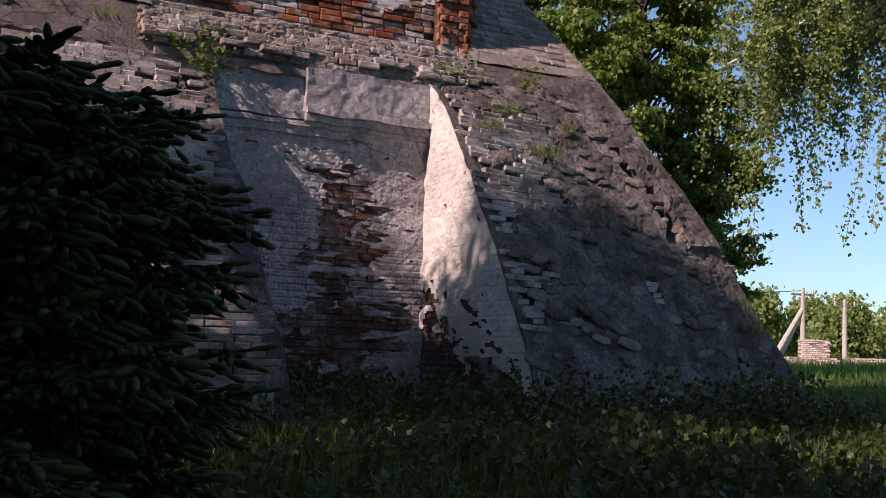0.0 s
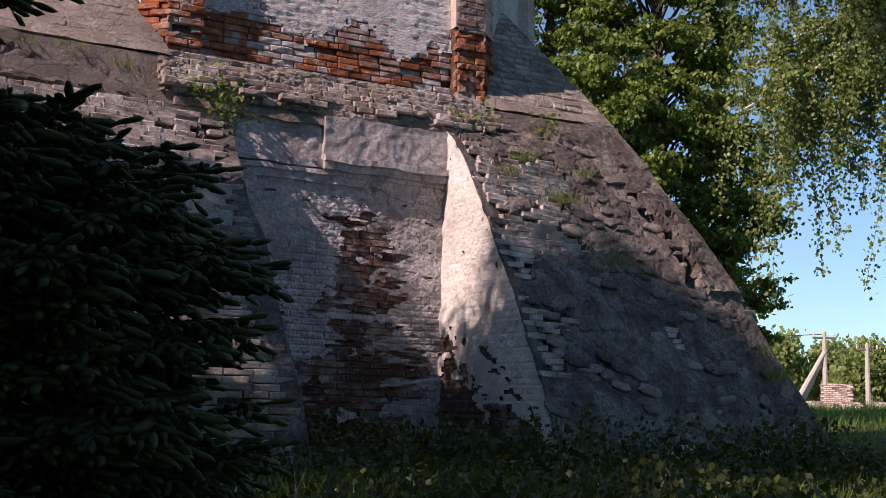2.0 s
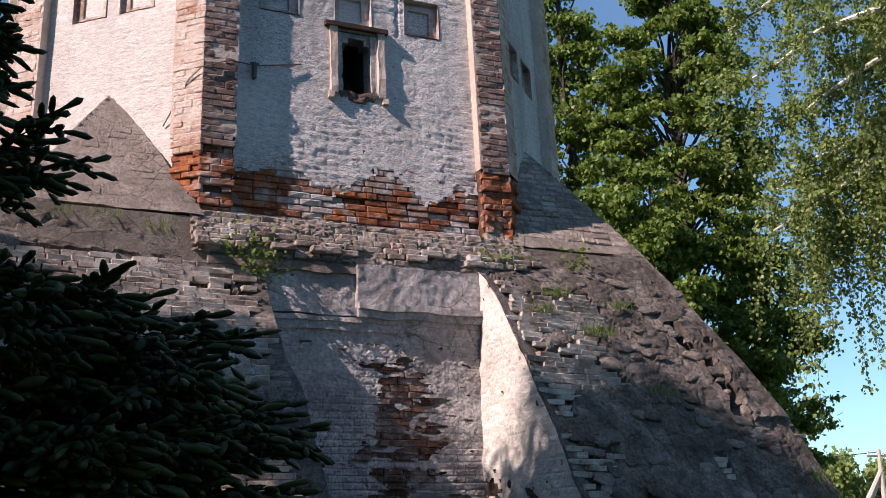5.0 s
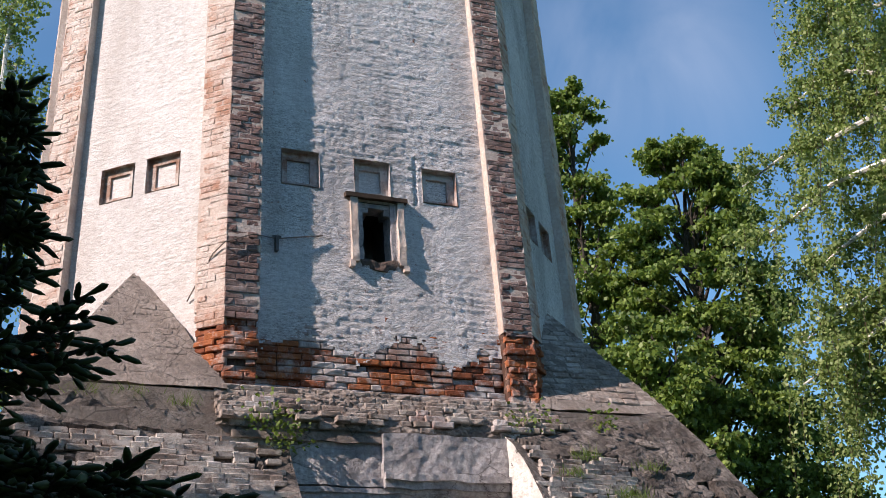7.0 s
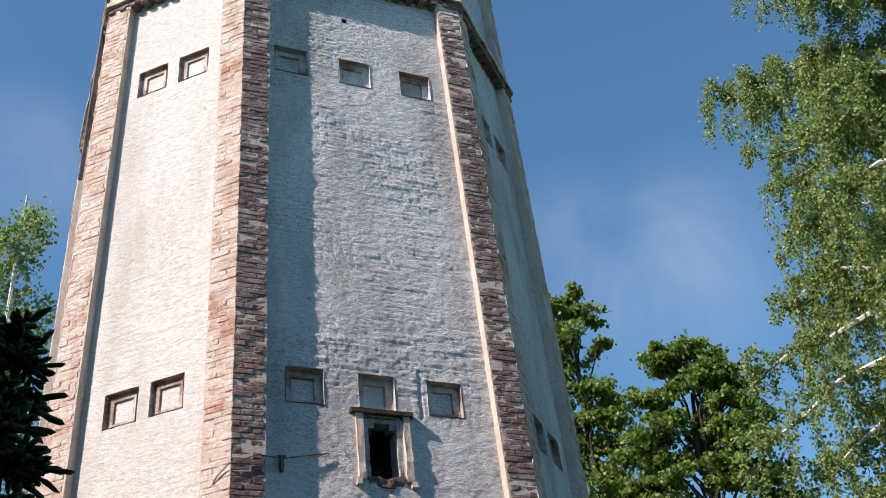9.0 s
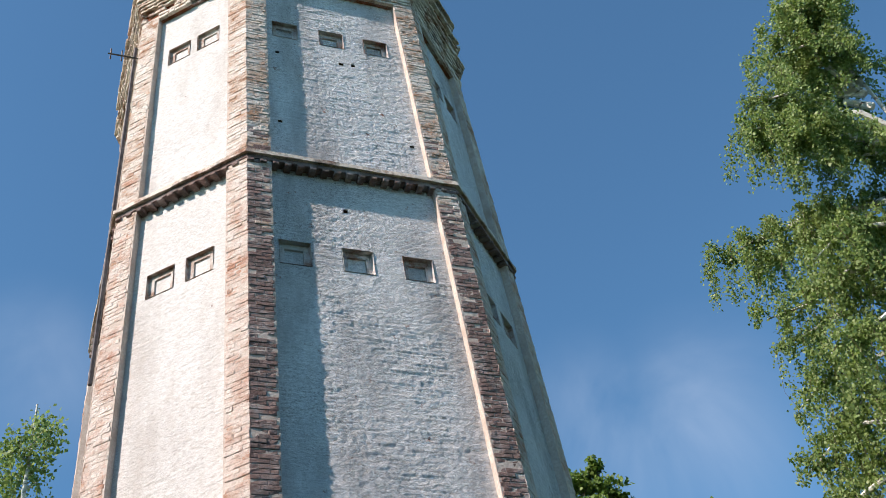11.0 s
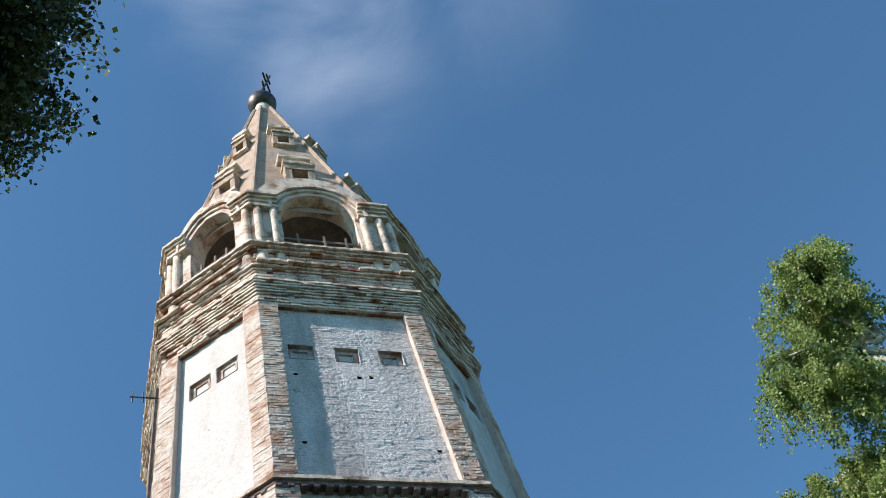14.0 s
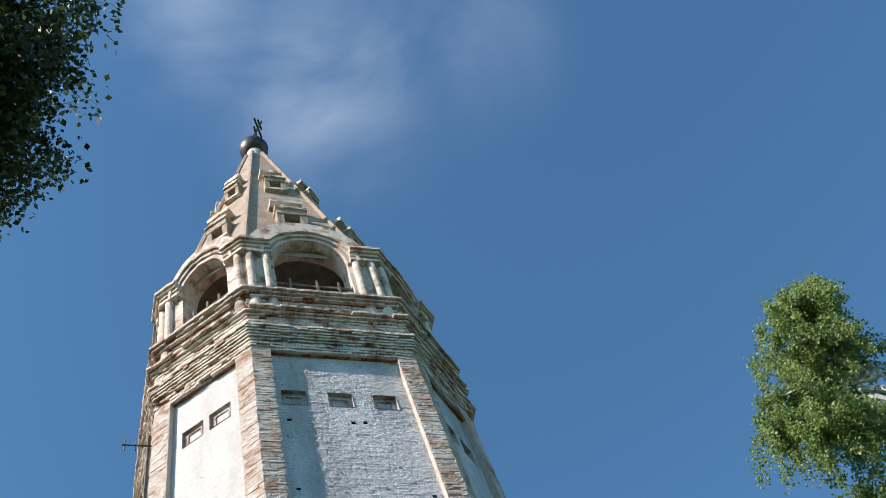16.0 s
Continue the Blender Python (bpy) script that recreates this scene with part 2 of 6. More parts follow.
def part(name, bm, material, parent=None, label="", kind=""):
    me = bpy.data.meshes.new(name)
    bmesh.ops.recalc_face_normals(bm, faces=bm.faces)
    bm.to_mesh(me)
    bm.free()
    return link(name, me, material, parent, label, kind)


def mesh_of(name, verts, faces):
    me = bpy.data.meshes.new(name)
    me.from_pydata([tuple(v) for v in verts], [], [tuple(f) for f in faces])
    me.update()
    return me


class Bricks:
    """Many bevelled bricks in one mesh: each is a box on a plane with its own proudness."""

    def __init__(self):
        self.v, self.f = [], []

    def add(self, o, u, w, n, u0, u1, w0, w1, d, back=0.03, c=0.009, ju=0.004, rough=0.004):
        """A brick with rounded arrises and an uneven, chipped front."""
        j = lambda: random.uniform(-ju, ju)
        k = len(self.v)
        jl, jr, jb, jt = j(), j(), j() * 0.7, j() * 0.7
        tilt, lift = random.uniform(-0.006, 0.006), random.uniform(-0.004, 0.004)
        chip = random.randrange(8) if random.random() < 0.35 else -1
        for b, fw in enumerate((0.0, 0.15, 0.85, 1.0)):
            for a, fu in enumerate((0.0, 0.06, 0.5, 0.94, 1.0)):
                uu = u0 + jl + (u1 + jr - u0 - jl) * fu
                ww = w0 + jb + (w1 + jt - w0 - jb) * fw
                rim = (a in (0, 4)) + (b in (0, 3))
                q = o + u * uu + w * ww
                g = noise.noise(q * 17.0) * rough * 1.6 + noise.noise(q * 43.0) * rough
                dd = d + tilt * (fu - 0.5) + lift * (fw - 0.5) + g - (0.0, c, c * 1.8)[rim]
                if rim == 2 and chip == (a // 4) + 2 * (b // 3):
                    dd -= rough * 4
                if rim:
                    q = q + u * noise.noise(q * 31.0) * rough * 0.7 + w * noise.noise(q * 29.0 + Vector((3, 0, 0))) * rough * 0.7
                self.v.append(q + n * dd)
        for b in range(3):
            for a in range(4):
                p = k + b * 5 + a
                self.f.append((p, p + 1, p + 6, p + 5))
        edge = [0, 1, 2, 3, 4, 9, 14, 19, 18, 17, 16, 15, 10, 5]
        for a, b in ((u0, w0), (u1, w0), (u1, w1), (u0, w1)):
            self.v.append(o + u * a + w * b - n * back)
        bk = [k + 20 + e for e in (0, 0, 0, 0, 1, 1, 1, 2, 2, 2, 2, 3, 3, 3)]
        for e in range(14):
            f = (k + edge[e], bk[e], bk[(e + 1) % 14], k + edge[(e + 1) % 14])
            self.f.append(f if f[1] != f[2] else (f[0], f[1], f[3]))

    def make(self, name, material, parent, label="", kind="stuff"):
        if not self.v:
            return None
        return link(name, mesh_of(name, self.v, self.f), material, parent, label, kind)


def box_bm(bm, x0, x1, y0, y1, z0, z1, bevel=0.0, m=None):
    r = bmesh.ops.create_cube(bm, size=1)
    mm = Matrix.Translation(((x0 + x1) / 2, (y0 + y1) / 2, (z0 + z1) / 2)) @ Matrix.Diagonal((abs(x1 - x0), abs(y1 - y0), abs(z1 - z0), 1))
    bmesh.ops.transform(bm, matrix=(m @ mm) if m is not None else mm, verts=r["verts"])
    if bevel:
        ed = list({e for v in r["verts"] for e in v.link_edges})
        bmesh.ops.bevel(bm, geom=ed, offset=bevel, segments=1, affect="EDGES")


def tube_bm(bm, pts, radii, seg=8):
    """A tapered limb through the points."""
    rings = []
    for i, p in enumerate(pts):
        a, b = Vector(pts[max(i - 1, 0)]), Vector(pts[min(i + 1, len(pts) - 1)])
        q = (b - a).to_track_quat("Z", "Y")
        rings.append([bm.verts.new(Vector(p) + q @ Vector((radii[i] * math.cos(2 * math.pi * k / seg), radii[i] * math.sin(2 * math.pi * k / seg), 0))) for k in range(seg)])
    for r, s in zip(rings, rings[1:]):
        for k in range(seg):
            bm.faces.new((r[k], r[(k + 1) % seg], s[(k + 1) % seg], s[k]))
    bm.faces.new(rings[0][::-1])
    bm.faces.new(rings[-1])


# ---- ground ----
def ground_z(x, y):
    d = math.hypot(x + 2, y - 12)
    near = 1 / (1 + math.exp(min(50, (d - 9.5) * 1.3)))
    far = 1 / (1 + math.exp(min(50, -(y - 22) * 0.35)))
    z = 0.95 * max(near, far) + 0.95 * far * min(1, max(0, (y - 22) / 32))
    return z + 0.05 * noise.noise((x * 0.6, y * 0.6, 0)) * (1 if d < 40 else 0.3)


def make_ground():
    xs = sorted({*np.linspace(-25, 30, 111).round(2), -900, -300, -120, -60, -40, 45, 70, 120, 300, 900})
    ys = sorted({*np.linspace(-15, 30, 91).round(2), -900, -200, -60, -30, 36, 44, 55, 70, 90, 150, 400, 1500})
    vs = [(x, y, ground_z(x, y)) for y in ys for x in xs]
    w = len(xs)
    fs = [(j * w + i, j * w + i + 1, (j + 1) * w + i + 1, (j + 1) * w + i) for j in range(len(ys) - 1) for i in range(w - 1)]
    me = mesh_of("ground", vs, fs)
    for p in me.polygons:
        p.use_smooth = True
    ob = link("ground", me, M_SOIL)
    return tagged(ob, "uneven grassy ground sloping up to the tower", "ground", kind="structure")


make_ground()

# ---- bell tower ----
TOWER = pose(-3.199, 15.0, 0, 0, 0, 28.19)
tower = thing("bell_tower", TOWER, "tall octagonal limewashed brick bell tower with red brick pilasters, in decay", "bell tower")
P0, HALF, TAPER = 3.807, 0.4995, 0.00649
PROUD = 0.14


def apo(z):
    return P0 * (1 - TAPER * (z - 1.6))


def oct_pts(P, z):
    h = P * HALF
    return [Vector((x, y, z)) for x, y in ((-h, -P), (h, -P), (P, -h), (P, h), (h, P), (-h, P), (-P, h), (-P, -h))]


class Face:
    """One side of the tapering octagon: position by u along the side, z up, d proud of the arris plane."""

    def __init__(self, i):
        self.i = i

    def ends(self, z, off=0.0):
        a, b = oct_pts(apo(z), z)[self.i], oct_pts(apo(z), z)[(self.i + 1) % 8]
        return a, b

    def half(self, z):
        a, b = self.ends(z)
        return (b - a).length / 2

    def at(self, u, z, d=0.0):
        a, b = self.ends(z)
        e = (b - a).normalized()
        return (a + b) / 2 + e * u + Vector((e.y, -e.x, 0)) * d

    def axes(self, z):
        a, b = self.ends(z)
        e = (b - a).normalized()
        up = (self.at(0, z + 1) - self.at(0, z))
        return e, up, Vector((e.y, -e.x, 0))


NICHE_ROWS = ((7.84, 0.46, 1.0), (13.16, 0.48, 1.08), (19.02, 0.47, 0.98))
WINDOW = (-0.02, 6.72, 7.50, 0.22)


def openings(i):
    """Holes of a side: u0, u1, z0, z1."""
    hs = []
    for (z, size, k), up in zip(NICHE_ROWS, (0.05, 0.13, 0.17)):
        z += up if i == 7 else 0
        us = (-0.35, 0.30) if i == 7 else (-0.95, -0.06, 0.82) if i % 2 == 0 else (-0.30, 0.36)
        for u in us:
            hs.append((u * k - size / 2, u * k + size / 2, z - size / 2, z + size / 2))
    if i == 0:
        u, z0, z1, hw = WINDOW
        hs.append((u - hw, u + hw, z0, z1))
    return hs


# small holes left by scaffold beams: u, z
PUTLOGS = ((-0.18, 14.25), (1.17, 16.18), (-1.13, 16.27), (-1.10, 18.28), (0.30, 18.30), (0.08, 18.28))


def holes_of(i):
    return openings(i) + ([(u - 0.036, u + 0.036, z - 0.032, z + 0.032) for u, z in PUTLOGS] if i == 0 else [])


def wall_patch(bm, fc, z0, z1, holes, d):
    zs = sorted({z0, z1, *np.linspace(z0, z1, 9).tolist(), *[h[2] for h in holes], *[h[3] for h in holes]})
    us = sorted({h[0] for h in holes} | {h[1] for h in holes})
    for za, zb in zip(zs, zs[1:]):
        cuts = [None, *us, None]
        for ua, ub in zip(cuts, cuts[1:]):
            mu = ((ua if ua is not None else -fc.half(za)) + (ub if ub is not None else fc.half(za))) / 2
            if any(h[0] < mu < h[1] and h[2] < (za + zb) / 2 < h[3] for h in holes):
                continue
            q = [fc.at(ua if ua is not None else -fc.half(za), za, d), fc.at(ub if ub is not None else fc.half(za), za, d),
                 fc.at(ub if ub is not None else fc.half(zb), zb, d), fc.at(ua if ua is not None else -fc.half(zb), zb, d)]
            bm.faces.new([bm.verts.new(p) for p in q])


def niche(fc, h, d):
    u0, u1, z0, z1 = h
    deep = 0.7 if fc.i == 7 else 1.0
    A = lambda u, z, k: fc.at(u, z, d - k)
    sx, sz = (u1 - u0) * 0.2, (z1 - z0) * 0.2
    o = [(u0, z0), (u1, z0), (u1, z1), (u0, z1)]
    k = [(u0 + sx, z0 + sz * 0.8), (u1 - sx, z0 + sz * 0.8), (u1 - sx, z1 - sz), (u0 + sx, z1 - sz)]
    bm = bmesh.new()
    rings = [[bm.verts.new(A(*p, e)) for p in r] for r, e in ((o, -0.012), (o, 0.075 * deep), (k, 0.078 * deep), (k, 0.125 * deep))]
    for r, s in zip(rings, rings[1:]):
        for i in range(4):
            bm.faces.new((r[i], r[(i + 1) % 4], s[(i + 1) % 4], s[i]))
    bmesh.ops.remove_doubles(bm, verts=bm.verts, dist=0.0005)
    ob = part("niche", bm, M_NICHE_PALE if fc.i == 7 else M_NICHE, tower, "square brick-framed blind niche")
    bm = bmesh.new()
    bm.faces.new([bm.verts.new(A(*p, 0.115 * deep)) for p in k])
    part("panel", bm, M_FACE_SUNLIT if fc.i == 7 else M_FACE, ob)


M_NICHE = brickwork("niche_brick", (0.25, 0.13, 0.10), (0.40, 0.24, 0.18), (0.5, 0.33, 0.26), lime=(0.62, 0.59, 0.57), worn=(0.38, 0.56))
M_FACE_BARE = brickwork("peeling_brick", (0.24, 0.13, 0.10), (0.36, 0.22, 0.17), (0.48, 0.34, 0.28), lime=(0.60, 0.58, 0.57), worn=(0.38, 0.58))
M_NICHE_PALE = brickwork("limed_niche_brick", (0.30, 0.17, 0.12), (0.44, 0.30, 0.23), (0.54, 0.42, 0.35), lime=(0.70, 0.66, 0.61), worn=(0.44, 0.62))
COURSE = 0.074
shaft = {}
for i in range(8):
    bm = bmesh.new()
    wall_patch(bm, Face(i), {0: 6.2, 1: 5.85}.get(i, 4.8), 21.0, holes_of(i) if i in (0, 1, 7) else [], -PROUD - (0.012 if i in (0, 1, 7) else 0))
    bmesh.ops.remove_doubles(bm, verts=bm.verts, dist=0.0005)
    shaft[i] = part("shaft_wall", bm, M_FACE_SUNLIT if i == 7 else M_FACE, tower, "limewashed brick wall of the shaft")
for i, top_z in ((0, 6.25), (1, 5.9)):
    bm = bmesh.new()
    wall_patch(bm, Face(i), 4.9, top_z, [], -PROUD - 0.05)
    part("bare_core", bm, M_CORE, tower, "crumbling red brick core")
for i in (0, 1, 7):
    for h in openings(i):
        if not (i == 0 and h[1] - h[0] < 0.45 and abs(h[2] - WINDOW[1]) < 0.01):
            niche(Face(i), h, -PROUD)

PIL_W = 0.385


def peel(i, u, z):
    """Height up to which the limewash has come off the foot of a side."""
    base = {0: 5.66, 1: 5.35, 7: 4.9}.get(i, 5.3)
    return base + 0.30 * noise.noise((u * 1.7, i * 5.0, 0)) + 0.16 * noise.noise((u * 7, z * 9, 3)) + 0.08 * noise.noise((u * 17, z * 20, 3))


def wash_sheet(i, cell):
    """The lumpy limewashed skin of a side, with the bricks showing through."""
    fc, hs = Face(i), holes_of(i)
    z0, z1 = 5.0, 20.55
    nz = int((z1 - z0) / cell)
    lim0 = fc.half(z0) - PIL_W + 0.012
    nu = int(2 * lim0 / cell)
    soft = 1.0 if i == 7 else 1.2
    hts = np.random.default_rng(40 + i).uniform(-1, 1, (400, 40))
    vs, fs, ids = [], [], {}

    def vert(a, b):
        if (a, b) not in ids:
            z = z0 + (z1 - z0) * b / nz
            lim = fc.half(z) - PIL_W + 0.012
            u = lim * (2 * a / nu - 1)
            p = Vector((u * 1.0, i * 9.0, z))
            wz = z + 0.018 * noise.noise(p * 1.6) + 0.008 * noise.noise(p * 6)
            row = int((wz - 4.5) / COURSE)
            fz = (wz - 4.5) / COURSE - row
            L = 0.26
            uu = (u + 3 + (0.13 if row % 2 else 0) + 0.02 * noise.noise(p * 5)) / L
            col = int(uu)
            fu = uu - col
            joint = min(1.0, min(fz, 1 - fz) * COURSE / 0.014, min(fu, 1 - fu) * L / 0.014)
            show = max(0.0, min(1.0, (0.55 if z < 15 else 0.9) + 1.3 * noise.noise(p * 0.9 + Vector((5, 0, 1)))))
            d = (0.0035 * hts[row % 400, col % 40] - 0.007 * (1 - joint)) * show
            d += 0.004 * noise.noise(Vector((p.x * 5, p.y, p.z * 9))) + 0.004 * noise.noise(Vector((p.x * 13, p.y, p.z * 22))) + 0.003 * noise.noise(p * 36) - 0.008 * max(0.0, noise.noise(Vector((p.x * 10, p.y, p.z * 26))) - 0.3)
            if i == 0 and 7.55 < z < 8.2 and abs(u - 0.50 - 0.05 * noise.noise((z * 5, 0, 2))) < 0.012:
                d -= 0.030
            ids[a, b] = len(vs)
            vs.append(fc.at(u, z, -PROUD + 0.004 + d * soft))
        return ids[a, b]

    for b in range(nz):
        zc = z0 + (z1 - z0) * (b + 0.5) / nz
        lim = fc.half(zc) - PIL_W + 0.012
        for a in range(nu):
            u = lim * (2 * (a + 0.5) / nu - 1)
            if zc < peel(i, u, zc) or any(h[0] - 0.006 < u < h[1] + 0.006 and h[2] - 0.006 < zc < h[3] + 0.006 for h in hs):
                continue
            fs.append((vert(a, b), vert(a + 1, b), vert(a + 1, b + 1), vert(a, b + 1)))
    me = mesh_of("limewash", vs, fs)
    for p in me.polygons:
        p.use_smooth = True
    link("limewash", me, M_FACE_SUNLIT if i == 7 else M_FACE, shaft[i], "lumpy weathered limewash over brick")


for u, z in PUTLOGS:
    fc = Face(0)
    bm = bmesh.new()
    fr = [(u - 0.036, z - 0.032), (u + 0.036, z - 0.032), (u + 0.036, z + 0.032), (u - 0.036, z + 0.032)]
    r1, r2 = [[bm.verts.new(fc.at(a, b, d)) for a, b in fr] for d in (-PROUD - 0.005, -PROUD - 0.25)]
    for j in range(4):
        bm.faces.new((r1[j], r1[(j + 1) % 4], r2[(j + 1) % 4], r2[j]))
    bm.faces.new(r2)
    part("putlog_hole", bm, M_CORE, tower, "dark scaffold hole")
for i, cell in ((0, 0.022), (7, 0.026), (1, 0.030)):
    wash_sheet(i, cell)


def brick_side(i):
    fc, hs = Face(i), openings(i)
    white, red = Bricks(), Bricks()
    pil_a, pil_b, foot_a, foot_b, top_a, top_b = (Bricks() for _ in range(6))
    k, z = 0, 5.02
    while z < 20.5:
        hw = fc.half(z)
        e, up, n = fc.axes(z)
        o = fc.at(0, z, -PROUD)
        lim = hw - PIL_W + 0.01
        u = -lim - (0.13 if k % 2 else 0.0) - random.uniform(0, 0.03)
        bz1 = COURSE - 0.007
        while u < lim:
            L = random.choice((0.25, 0.26, 0.27, 0.25, 0.125))
            spans = [(max(u, -lim), min(u + L - 0.007, lim))]
            for h in hs:
                if h[2] - 0.02 < z + bz1 and h[3] + 0.02 > z:
                    spans = [q for s in spans for q in ((s[0], min(s[1], h[0] - 0.004)), (max(s[0], h[1] + 0.004), s[1])) if q[1] - q[0] > 0.03] 
            seen = set()
            for s0, s1 in spans:
                if s1 - s0 < 0.03 or (round(s0, 3), round(s1, 3)) in seen:
                    continue
                seen.add((round(s0, 3), round(s1, 3)))
                if z > 6.3 or i == 7 or z > peel(i, (s0 + s1) / 2, z) + 0.22:
                    continue
                mid = (s0 + s1) / 2
                body = noise.noise((mid * 1.1, z * 5.0, i * 3 + 4)) + 0.5 * noise.noise((mid * 3.5, z * 11, 2))
                low = z < 5.50 + 0.15 * noise.noise((s0 * 3, i, 4))
                rot = 0.016 * noise.noise((mid * 2.2, z * 7, 8)) + random.uniform(-0.008, 0.006)
                if low and noise.noise((mid * 2.5, z * 9, 14)) > 0.45:
                    rot -= 0.04
                pick = red if (body > -0.28 if 5.13 < z and low else body > 0.22) else white
                pick.add(o, e, up, n, s0, s1, 0, bz1, rot if low else rot * 0.35, back=0.12, ju=0.004, c=0.007, rough=0.006 if low else 0.004)
            u += L
        for sgn, br, ft, tp in ((-1, pil_a, foot_a, top_a), (1, pil_b, foot_b, top_b)):
            w = PIL_W - 0.02 + (0.012 if k % 2 else -0.012)
            cut = (0.12 + random.uniform(-0.02, 0.02), 0.24) if k % 2 else (0.24 + random.uniform(-0.03, 0.02), 0.13)
            a = 0.0
            worn = z < 5.85 + 0.3 * noise.noise((i * 1.3, sgn * 2.1, 0.5))
            for c in (cut[0], w - cut[0]):
                u0, u1 = (hw - a - c + 0.004, hw - a) if sgn > 0 else (-hw + a, -hw + a + c - 0.004)
                dd = random.uniform(-0.008, 0.006) - (0.02 if random.random() < 0.06 else 0)
                if worn:
                    dd = random.choice((0.0, -0.01, -0.02, -0.035, 0.008))
                    if random.random() < 0.06:
                        a += c
                        continue
                (ft if worn else tp if z > 14.8 + random.uniform(-1.6, 1.6) else br).add(fc.at(0, z, 0), e, up, n, u0, u1, 0, bz1 + 0.003, dd, back=0.12, ju=0.010 if worn else 0.004, c=0.009 if worn else 0.004, rough=0.007 if worn else 0.004)
                a += c
        z += COURSE
        k += 1
    white.make("wall_brick", M_FACE_BARE, shaft[i], "half-bare limewashed wall bricks")
    red.make("bare_brick", M_RED, shaft[i], "eroded bare red bricks")
    foot_a.make("foot_brick", M_RED, pil_parts[i, -1], "eroded red foot bricks")
    foot_b.make("foot_brick", M_RED, pil_parts[i, 1], "eroded red foot bricks")
    top_a.make("pilaster_brick", M_PIL_UP, pil_parts[i, -1], "pale weathered pilaster bricks")
    top_b.make("pilaster_brick", M_PIL_UP, pil_parts[i, 1], "pale weathered pilaster bricks")
    return pil_a, pil_b


pil_parts = {}
for i in range(8):
    fc = Face(i)
    for sgn in (-1, 1):
        bm = bmesh.new()
        rows = []
        for z in np.linspace(5.95, 20.62, 12):
            hw = fc.half(z)
            d1 = -0.008
            q = [(sgn * (hw - PIL_W), -PROUD - 0.02), (sgn * (hw - PIL_W), d1), (sgn * (hw + 0.41 * d1), d1), (sgn * (hw - 0.05), -PROUD - 0.02)]
            rows.append([bm.verts.new(fc.at(u, z, d)) for u, d in q])
        for r, s in zip(rows, rows[1:]):
            for j in range(3):
                bm.faces.new((r[j], r[j + 1], s[j + 1], s[j]))
        bm.faces.new(rows[-1])
        pil_parts[i, sgn] = part("pilaster", bm, M_REVEAL, tower, "corner pilaster of red brick with a limewashed edge")
for i in (0, 1, 2, 6, 7):
    fc = Face(i)
    for sgn in (-1, 1):
        bm = bmesh.new()
        rough = []
        for z in np.linspace(4.95, 5.96, 24):
            hw = fc.half(z)
            d1 = -0.055 - 0.03 * noise.noise((i * 3.1, sgn * 2.0, z * 5))
            q = [(sgn * (hw - PIL_W + 0.02 * noise.noise((z * 7, i, sgn))), -PROUD - 0.02), (sgn * (hw - PIL_W + 0.02), d1), (sgn * (hw + 0.41 * d1), d1), (sgn * (hw - 0.05), -PROUD - 0.02)]
            rough.append([bm.verts.new(fc.at(u, z, d)) for u, d in q])
        for r, s in zip(rough, rough[1:]):
            for j in range(3):
                bm.faces.new((r[j], r[j + 1], s[j + 1], s[j]))
        part("pilaster_foot", bm, M_CORE, pil_parts[i, sgn], "eroded red pilaster foot")
for i in (0, 1, 7, 6, 2):
    a, b = brick_side(i)
    a.make("pilaster_brick", M_PIL_SOOT_SHADE if i == 0 else M_PIL, pil_parts[i, -1])
    b.make("pilaster_brick", M_PIL_SOOT_SHADE if i == 0 else M_PIL, pil_parts[i, 1])


def oct_ring(P, z0, z1, material, name, parent=tower, P2=None, label="", worn=0.0):
    """A solid octagonal course with slightly worn arrises."""
    bm = bmesh.new()
    P2 = P if P2 is None else P2
    lo, hi = oct_pts(P, z0), oct_pts(P2, z1)
    n = 14 if worn < 0.055 else 40
    ra, rb = [], []
    for i in range(8):
        for j in range(n):
            t = j / n
            pa, pb = lo[i].lerp(lo[(i + 1) % 8], t), hi[i].lerp(hi[(i + 1) % 8], t)
            w = 1 - worn * (0.35 * max(0, noise.noise((pa.x * 2.5, pa.y * 2.5, z0 * 3))) + 0.6 * abs(noise.noise((pa.x * 11, pa.y * 11, z0 * 9)))) / P
            ra.append(bm.verts.new((pa.x * w, pa.y * w, pa.z)))
            rb.append(bm.verts.new((pb.x * w, pb.y * w, pb.z - 0.1 * worn * max(0, noise.noise((pa.x * 3, pa.y * 3, 5))))))
    m = len(ra)
    for k in range(m):
        bm.faces.new((ra[k], ra[(k + 1) % m], rb[(k + 1) % m], rb[k]))
    bm.faces.new(ra[::-1])
    bm.faces.new(rb)
    return part(name, bm, material, parent, label)


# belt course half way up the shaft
oct_ring(apo(15.1) + 0.02, 15.02, 15.10, M_PIL_SOOT_SHADE, "belt_course", worn=0.03)
oct_ring(apo(15.2) + 0.075, 15.10, 15.18, M_STUCCO, "belt_course", label="weathered brick belt course", worn=0.05)
for i in (7, 0, 1, 2, 6):
    bb, fc = Bricks(), Face(i)
    e, up, n = fc.axes(15.0)
    u = -fc.half(15)
    while u < fc.half(15) - 0.1:
        bb.add(fc.at(0, 14.95, 0), e, up, n, u, u + 0.10, 0, 0.065, 0.035, back=0.16)
        u += 0.2
    bb.make("dentil", M_PIL_SOOT_SHADE, tower, "row of brick dentils under the belt course")

